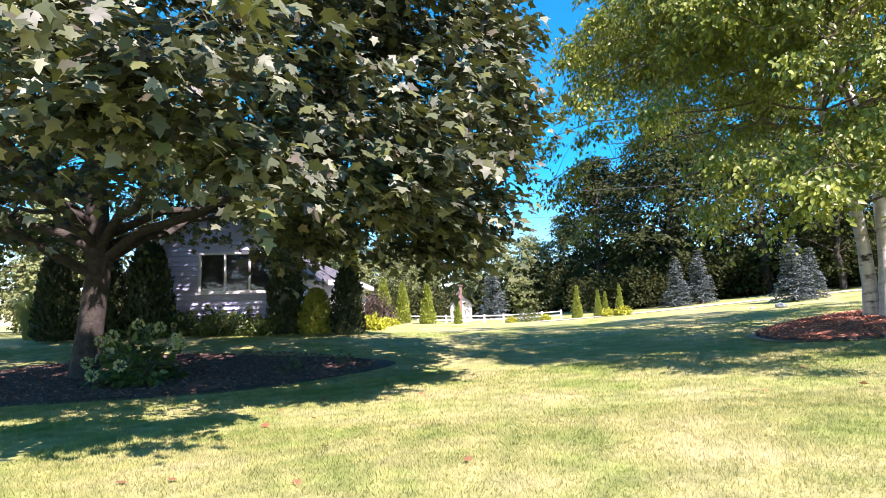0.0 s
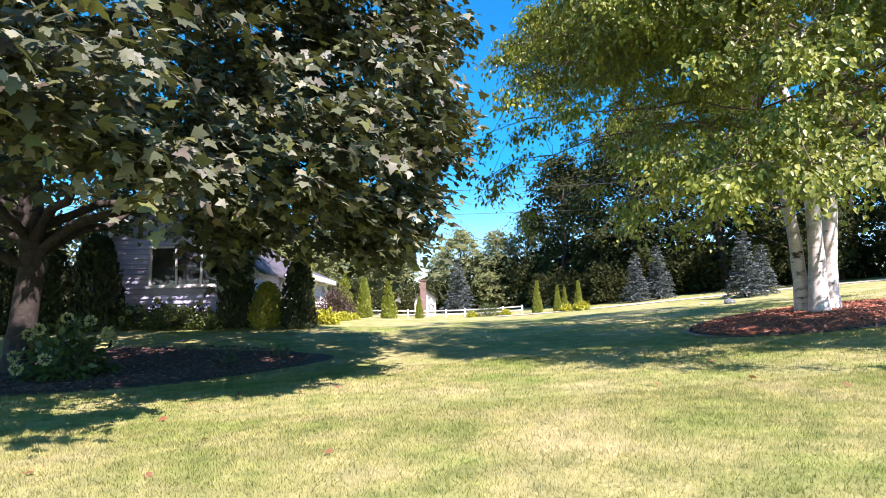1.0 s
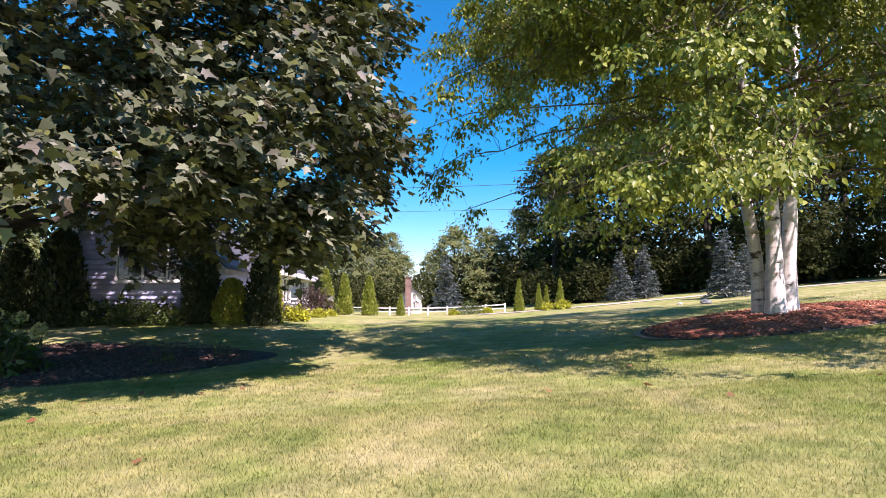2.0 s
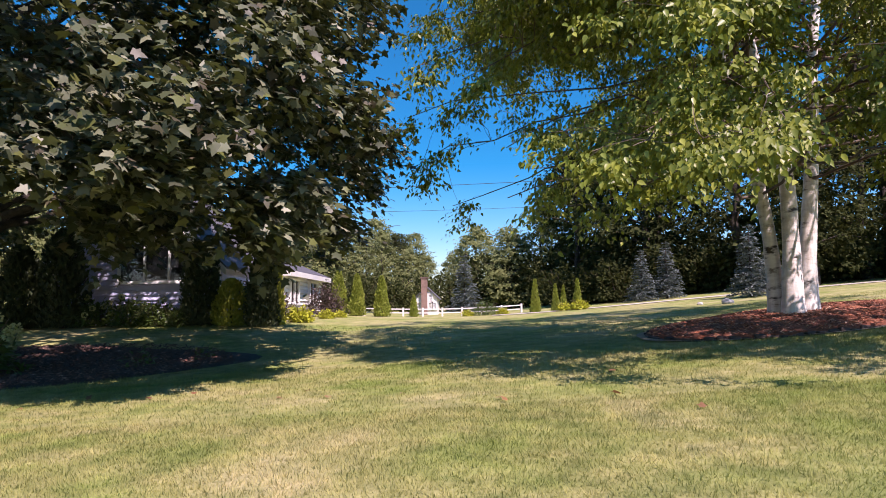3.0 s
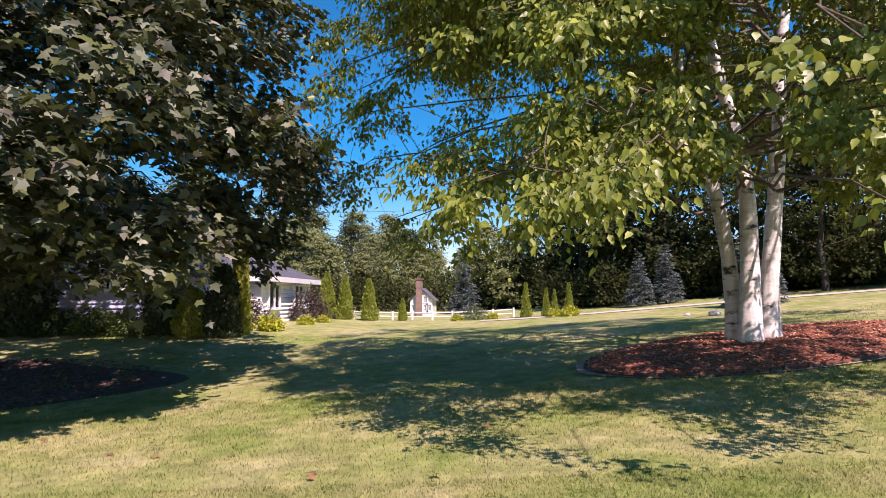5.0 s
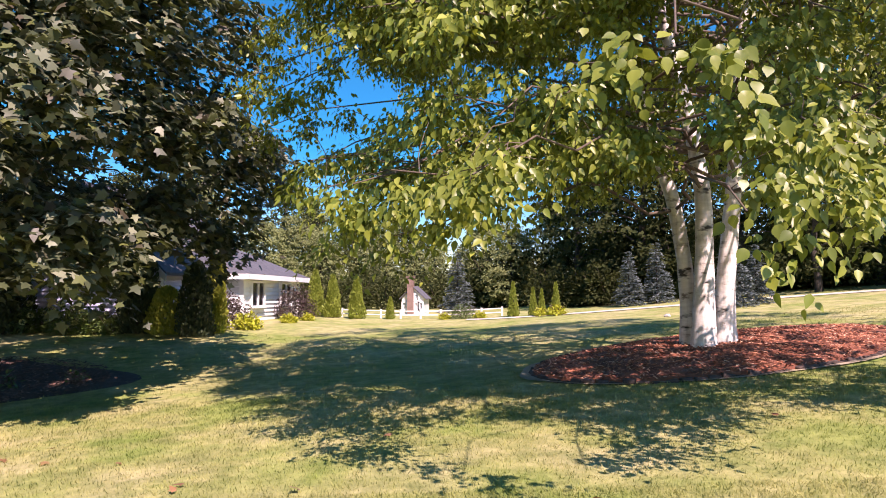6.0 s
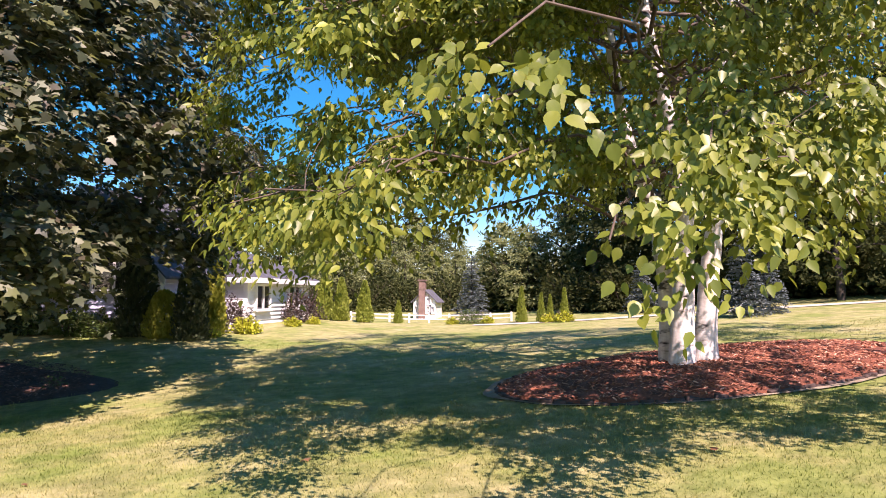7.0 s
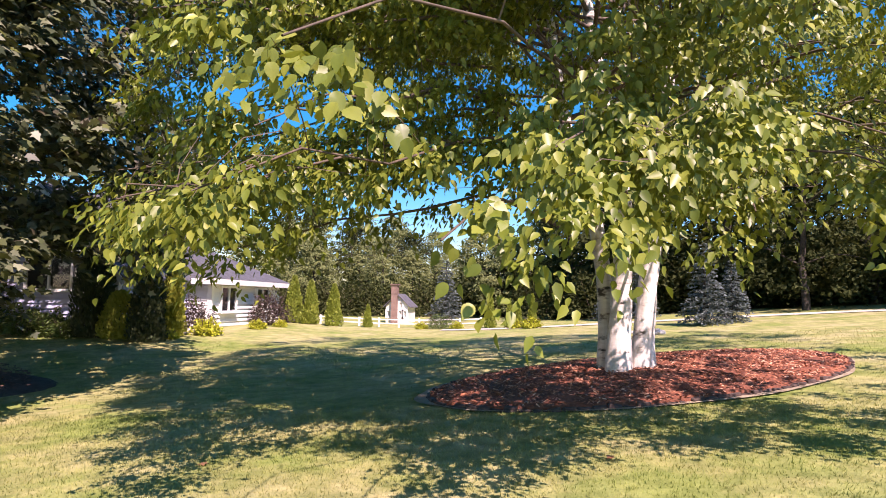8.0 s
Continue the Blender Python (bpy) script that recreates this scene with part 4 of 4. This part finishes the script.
def far_house():
    x, y, z = 0.72, 33.0, gz(0.72, 33.0)
    e = thing("house", (x, y, z), "small white gabled house with a red brick chimney beyond the fence", "house")
    w, d, he, hr = 0.56, 2.0, 0.85, 1.4
    bm = bmesh.new()
    out = [(-w + 0.1, -0.3), (w + 0.1, -0.3), (w + 0.1, he), (0.1, hr), (-w + 0.1, he)]
    a = [bm.verts.new((p, 0.25, q)) for p, q in out]
    b = [bm.verts.new((p, d, q)) for p, q in out]
    bm.faces.new(a)
    bm.faces.new(b[::-1])
    for i in range(5):
        bm.faces.new([a[i], b[i], b[(i + 1) % 5], a[(i + 1) % 5]])
    bmesh.ops.recalc_face_normals(bm, faces=bm.faces)
    part("wall", bm, M_WHITE, e)
    for s in (-1, 1):
        part("roof", roof_slab([(0.1 + s * (w + 0.12), 0.12, he - 0.08), (0.1, 0.12, hr + 0.01), (0.1, d + 0.1, hr + 0.01), (0.1 + s * (w + 0.12), d + 0.1, he - 0.08)], 0.05), M_ROOF, e)
    ch = part("chimney", boxed(-0.15, 0.15, 0.0, 0.42, -0.3, 1.86), M_CHIMNEY, e, "red brick chimney")
    part("cap", boxed(-0.2, 0.2, -0.04, 0.46, 1.862, 1.93), M_CHIMNEY, ch)
    for px, pz in ((0.3, 0.3), (0.5, 0.3), (-0.32, 0.3), (0.3, 0.72)):
        window_unit(e, px, 0.246, pz, 0.16, 0.3, (0, -1), 1, False)
    return e


# ---- fence, cables, stones ----
def rail_fence():
    e = thing("rail_fence", (0, 29.6, gz(0, 29.6)), "white two-rail wooden fence across the end of the lawn", "fence")
    off = Vector(e.location)
    xs = [-3.6 + 0.9 * k for k in range(11)]
    for x in xs:
        bm = boxed(-0.042, 0.042, -0.042, 0.042, -0.2, 0.40)
        bmesh.ops.bevel(bm, geom=bm.edges[:], offset=0.012, segments=1, affect="EDGES")
        ob = part("post", bm, M_WHITE, e)
        y = 29.6 - 0.02 * x
        ob.location = Vector((x, y, gz(x, y))) - off
    for a, b in zip(xs, xs[1:]):
        for h in (0.16, 0.33):
            pa, pb = Vector((a, 29.6 - 0.02 * a, gz(a, 29.6) + h)), Vector((b, 29.6 - 0.02 * b, gz(b, 29.6) + h))
            bm = boxed(0.057, (pb - pa).length - 0.057, -0.018, 0.018, -0.024, 0.024)
            ob = part("rail", bm, M_WHITE, e)
            way = pb - pa
            ob.matrix_local = Matrix.Translation(pa - off) @ Matrix.Rotation(math.atan2(way.y, way.x), 4, "Z") @ Matrix.Rotation(-math.atan2(way.z, math.hypot(way.x, way.y)), 4, "Y")


def overhead_cable(a, b, sag, r=0.012):
    s = np.linspace(0, 1, 60)[:, None]
    p = np.array(a) + (np.array(b) - np.array(a)) * s
    p[:, 2] -= sag * 4 * (s * (1 - s))[:, 0]
    v, t = tube([(p, np.full(60, r))], 5)
    tagged(obj("overhead_cable", tri_mesh("overhead_cable", v, t, True), M_CABLE), "thin black utility cable strung overhead", "cable", "overhead cables")


def stone(x, y, w, h, seed, label="pale rounded field stone lying on the grass"):
    bm = bmesh.new()
    bmesh.ops.create_icosphere(bm, subdivisions=3, radius=1)
    for v in bm.verts:
        n = noise.noise(v.co * 1.4 + Vector((seed, 0, 0)))
        v.co = Vector((v.co.x * w / 2, v.co.y * w * 0.36, v.co.z * h / 2)) * (1 + 0.35 * n)
    ob = part("stone", bm, M_ROCK, None, "", True)
    ob.location = (x, y, gz(x, y) + h * 0.28)
    tagged(ob, label, "stone", "stones")


# ---- the place ----
near_house()
far_house()
bed = birch_bed()
birch()
maple()
rail_fence()
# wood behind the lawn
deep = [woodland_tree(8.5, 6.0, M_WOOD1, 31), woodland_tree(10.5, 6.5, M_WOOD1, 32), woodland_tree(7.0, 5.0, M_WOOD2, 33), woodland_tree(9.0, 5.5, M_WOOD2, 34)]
rng = random.Random(9)
first = [False] * 4


def wood(k, x, y, s):
    if first[k]:
        again(deep[k], x, y, rng.uniform(0, 6.3), s, 0.2)
    else:
        put(deep[k], x, y, rng.uniform(0, 6.3), s, 0.2)
        first[k] = True


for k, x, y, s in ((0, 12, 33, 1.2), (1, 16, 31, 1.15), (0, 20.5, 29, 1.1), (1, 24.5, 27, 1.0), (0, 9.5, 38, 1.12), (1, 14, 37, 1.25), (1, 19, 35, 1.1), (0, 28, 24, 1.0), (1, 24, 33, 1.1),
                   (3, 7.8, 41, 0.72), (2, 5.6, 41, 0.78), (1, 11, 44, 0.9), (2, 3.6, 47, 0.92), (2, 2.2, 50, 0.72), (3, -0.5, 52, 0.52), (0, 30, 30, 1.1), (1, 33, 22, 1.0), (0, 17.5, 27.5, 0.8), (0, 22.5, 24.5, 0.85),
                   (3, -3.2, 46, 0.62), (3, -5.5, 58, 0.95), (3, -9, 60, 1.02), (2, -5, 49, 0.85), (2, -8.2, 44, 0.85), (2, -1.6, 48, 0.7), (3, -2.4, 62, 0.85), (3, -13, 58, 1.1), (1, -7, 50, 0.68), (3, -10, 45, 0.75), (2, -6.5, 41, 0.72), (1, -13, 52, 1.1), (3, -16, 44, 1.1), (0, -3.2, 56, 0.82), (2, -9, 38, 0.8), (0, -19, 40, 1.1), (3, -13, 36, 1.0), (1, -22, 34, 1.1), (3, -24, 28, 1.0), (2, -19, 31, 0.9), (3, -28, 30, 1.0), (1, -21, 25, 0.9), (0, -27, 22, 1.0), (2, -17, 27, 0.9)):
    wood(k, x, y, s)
brush = shrub("undergrowth_bush", 3.4, 2.2, M_WOOD1, 71, "dense dark undergrowth bush at the wood's edge", "shrub", "undergrowth", (0.12, 0.24), 1700)
put(brush, 10.2, 31.5)
for k in range(30):
    f = k / 29
    again(brush, 8.5 + 22 * f + rng.uniform(-0.5, 0.5), 33.5 - 9 * f * f - 1.5 * f + rng.uniform(-0.8, 0.8), rng.uniform(0, 6), rng.uniform(0.8, 1.3))
for k in range(22):
    again(brush, -24 + 1.55 * k, 37 + 6 * math.sin(k * 0.45) * 0.4 + 0.25 * k + rng.uniform(-1, 1), rng.uniform(0, 6), rng.uniform(0.8, 1.4))
for k in range(8):
    again(brush, 5 + 2.9 * k, 43 - 0.7 * k + rng.uniform(-0.8, 0.8), rng.uniform(0, 6), rng.uniform(1.7, 2.3))
spruce = conifer("blue_spruce", 3.4, 2.1, M_SPRUCE, 41, "blue-grey spruce with drooping tiers of boughs", "blue spruces")
put(spruce, 2.75, 36.5)
for x, y, s in ((13.0, 23.3, 0.78), (13.9, 23.7, 0.6), (10.7, 29.0, 0.7), (11.9, 29.3, 0.78)):
    again(spruce, x, y, rng.uniform(0, 6), s)
# bright spires by the fence
spire = arborvitae(1.55, 0.5, M_THUJA, 51, "small bright green arborvitae spire on the lawn's edge", "arborvitae spires")
put(spire, 5.9, 28.2, 0, 0.9)
for x, y, s in ((6.7, 27.6, 0.72), (7.05, 27.7, 0.66), (7.6, 27.4, 0.8)):
    again(spire, x, y, rng.uniform(0, 6), s)
broad = arborvitae(1.75, 0.78, M_THUJA, 55, "broad bright green arborvitae cone beside the house", "arborvitae cones", 0.15)
put(broad, -0.85, 28.6)
for x, y, s in ((-2.0, 28.9, 1.05), (-2.9, 29.2, 1.15), (0.55, 29.0, 0.55)):
    again(broad, x, y, rng.uniform(0, 6), s)
gold = shrub("golden_shrub", 0.6, 0.32, M_GOLD, 61, "low mounded golden-yellow shrub", "shrub", "golden shrubs", (0.04, 0.08), 900)
put(gold, 7.0, 27.1, 0, 1.15)
for x, y, s in ((7.6, 26.9, 1.4), (2.95, 28.7, 1.0), (-2.55, 21.3, 1.8), (-2.84, 19.8, 0.95), (-2.4, 24.6, 1.2), (-2.2, 26.2, 1.0), (4.5, 28.5, 1.0)):
    again(gold, x, y, rng.uniform(0, 6), s)
dome = shrub("round_shrub", 1.5, 0.66, M_HYD, 62, "clipped dark green mound shrub near the fence", "shrub", "", (0.04, 0.08), 1500)
put(dome, 3.75, 28.8)
purple = shrub("purple_shrub", 1.7, 1.5, M_PURPLE, 63, "dusky purple-leaved bush by the house wall", "shrub", "purple bushes", (0.06, 0.11), 2600)
put(purple, -2.95, 26.9, 0, 1.05)
again(purple, -3.6, 22.3, 1.0, 0.85)
again(purple, -4.4, 21.6, 2.0, 0.9)
# planting along the house front
dark = arborvitae(2.05, 1.0, M_THUJA_DARK, 52, "dark green columnar arborvitae before the house", "dark arborvitae columns", 0.75)
put(dark, -3.0, 18.9)
for x, y, s in ((-4.95, 19.2, 1.2), (-9.1, 19.0, 1.4), (-10.3, 18.8, 1.2), (-11.8, 18.8, 1.3)):
    again(dark, x, y, rng.uniform(0, 6), s)
gv = arborvitae(1.35, 1.15, M_GREENGOLD, 53, "yellow-green arborvitae bush before the house", "", 0.6)
put(gv, -4.0, 19.1)
tall = arborvitae(3.3, 0.7, M_GREENGOLD, 54, "tall yellow-green arborvitae spire behind the dark column", "", 0.2)
put(tall, -3.1, 20.3)
hyd = shrub("hydrangea", 1.5, 1.0, M_HYD, 64, "hydrangea bush with pale green flower heads", "shrub", "hydrangeas", (0.10, 0.17), 700, 14)
put(hyd, -5.75, 11.5, 0, 1.2)
low = shrub("foundation_shrub", 1.3, 0.95, M_HYD, 65, "leafy green bush against the house wall", "shrub", "foundation shrubs", (0.08, 0.15), 900, 9)
put(low, -8.3, 19.2)
for x, y, s in ((-7.2, 19.2, 1.0), (-6.2, 19.1, 0.9), (-5.6, 18.9, 0.7)):
    again(low, x, y, rng.uniform(0, 6), s)
seedling = shrub("seedling", 0.7, 0.4, M_HYD, 66, "small leafy seedling in the shade of the maple", "plant", "seedlings", (0.08, 0.13), 60, 0)
put(seedling, -3.1, 12.3)
again(seedling, -2.2, 13.0, 1, 0.8)
overhead_cable((-40, 30.0, 8.9), (50, 30.0, 11.5), 3.2)
overhead_cable((-40, 32.0, 8.2), (50, 32.0, 9.8), 2.9, 0.008)
stone(11.2, 20.9, 0.38, 0.2, 1)
stone(10.6, 21.6, 0.2, 0.12, 5)
stone(-3.0, 21.2, 0.5, 0.25, 9)
bed_bricks(bed)


def maple_bed():
    """Mulch spread under the maple, its colour darkened for the tree's shade."""
    cx, cy, w, d = -6.1, 12.6, 4.8, 3.0
    e = thing("mulch_bed", (cx, cy, gz(cx, cy)), "bed of mulch under the maple, its colour darkened for the shade", "garden bed")
    v, t = [(0, 0, 0.06)], []
    for i in range(1, 9):
        for j in range(48):
            a = j * math.pi / 24
            k = i / 8 * (1 + 0.07 * math.sin(3 * a + 1) + 0.05 * math.sin(5 * a))
            x, y = cx + w * k * math.cos(a), cy + d * k * math.sin(a)
            v.append((x - cx, y - cy, gz(x, y) + (0.06 if i < 8 else -0.03) - gz(cx, cy)))
    t += [(0, 1 + j, 1 + (j + 1) % 48) for j in range(48)]
    for i in range(7):
        for j in range(48):
            a, b = 1 + i * 48 + j, 1 + i * 48 + (j + 1) % 48
            t += [(a, a + 48, b + 48), (a, b + 48, b)]
    obj("mulch", tri_mesh("mulch", v, t, True), M_SHADE_GROUND, e)
    cv, ct = chips((cx - w, cx + w, cy - d, cy + d), lambda x, y: ((x - cx) / w) ** 2 + ((y - cy) / d) ** 2 < 0.9,
                   lambda x, y: ground_z(x, y) + 0.06, 15000, np.random.default_rng(18), (0.03, 0.09))
    tagged(obj("shredded_mulch", tri_mesh("shredded_mulch", cv - np.array(e.location), ct), M_SHADE_MULCH, e), "shredded red wood chips", kind="stuff")


maple_bed()


def fallen_leaves():
    """A few dry leaves lying on the lawn."""
    r = random.Random(12)
    me = tri_mesh("fallen_leaf", *lobed_leaf())
    for k in range(26):
        x, y = r.uniform(-2.5, 10), r.uniform(2.6, 9.0)
        ob = tagged(obj("fallen_leaf", me, M_DRY), "dry red-brown leaf fallen on the lawn", "leaf", "fallen leaves")
        sc = r.uniform(0.06, 0.11)
        ob.matrix_basis = pose(x, y, gz(x, y) + 0.03, r.gauss(0, 14), r.gauss(0, 14), r.uniform(0, 360)) @ Matrix.Scale(sc, 4)


fallen_leaves()


def reed_clump(x, y):
    """A fountain of tall ornamental grass."""
    r = np.random.default_rng(77)
    n = 900
    a, lean, tall_ = r.uniform(0, 2 * np.pi, n), r.uniform(0.05, 0.55, n), r.uniform(0.9, 1.7, n)
    d = np.column_stack([np.cos(a), np.sin(a), np.zeros(n)])
    root = d * r.uniform(0, 0.25, n)[:, None]
    side = np.column_stack([-np.sin(a), np.cos(a), np.zeros(n)]) * 0.012
    knee = root + d * (lean * tall_ * 0.4)[:, None] + np.column_stack([np.zeros((n, 2)), tall_ * 0.7])
    tip = root + d * (lean * tall_ * 1.2)[:, None] + np.column_stack([np.zeros((n, 2)), tall_ * (1 - 0.3 * lean)])
    v = np.stack([root - side, root + side, knee + side, knee - side, tip], 1).reshape(-1, 3)
    t = (np.arange(n) * 5)[:, None, None] + np.array([(0, 1, 2), (0, 2, 3), (3, 2, 4)])[None]
    e = thing("ornamental_grass", (x, y, gz(x, y)), "tall clump of pale green ornamental grass", "plant")
    tagged(obj("blade_growth", tri_mesh("blade_growth", v, t.reshape(-1, 3)), M_REED, e), kind="stuff")


reed_clump(-13.3, 20.0)

def driveway():
    """A pale gravel drive along the far edge of the lawn."""
    s = np.linspace(0, 1, 60)
    cx = 4.0 + 34 * s
    cy = 27.6 - 4.6 * s - 2.2 * s * s
    v = []
    for x, y in zip(cx, cy):
        for w in (-0.45, -0.15, 0.15, 0.45):
            v.append((x, y + w, gz(x, y + w) + 0.02))
    t = []
    for i in range(59):
        for j in range(3):
            p = i * 4 + j
            t += [(p, p + 4, p + 5), (p, p + 5, p + 1)]
    tagged(obj("driveway", tri_mesh("driveway", v, t, True), M_GRAVEL), "pale gravel drive along the far edge of the lawn", "driveway", kind="structure")


driveway()
grass_blades()
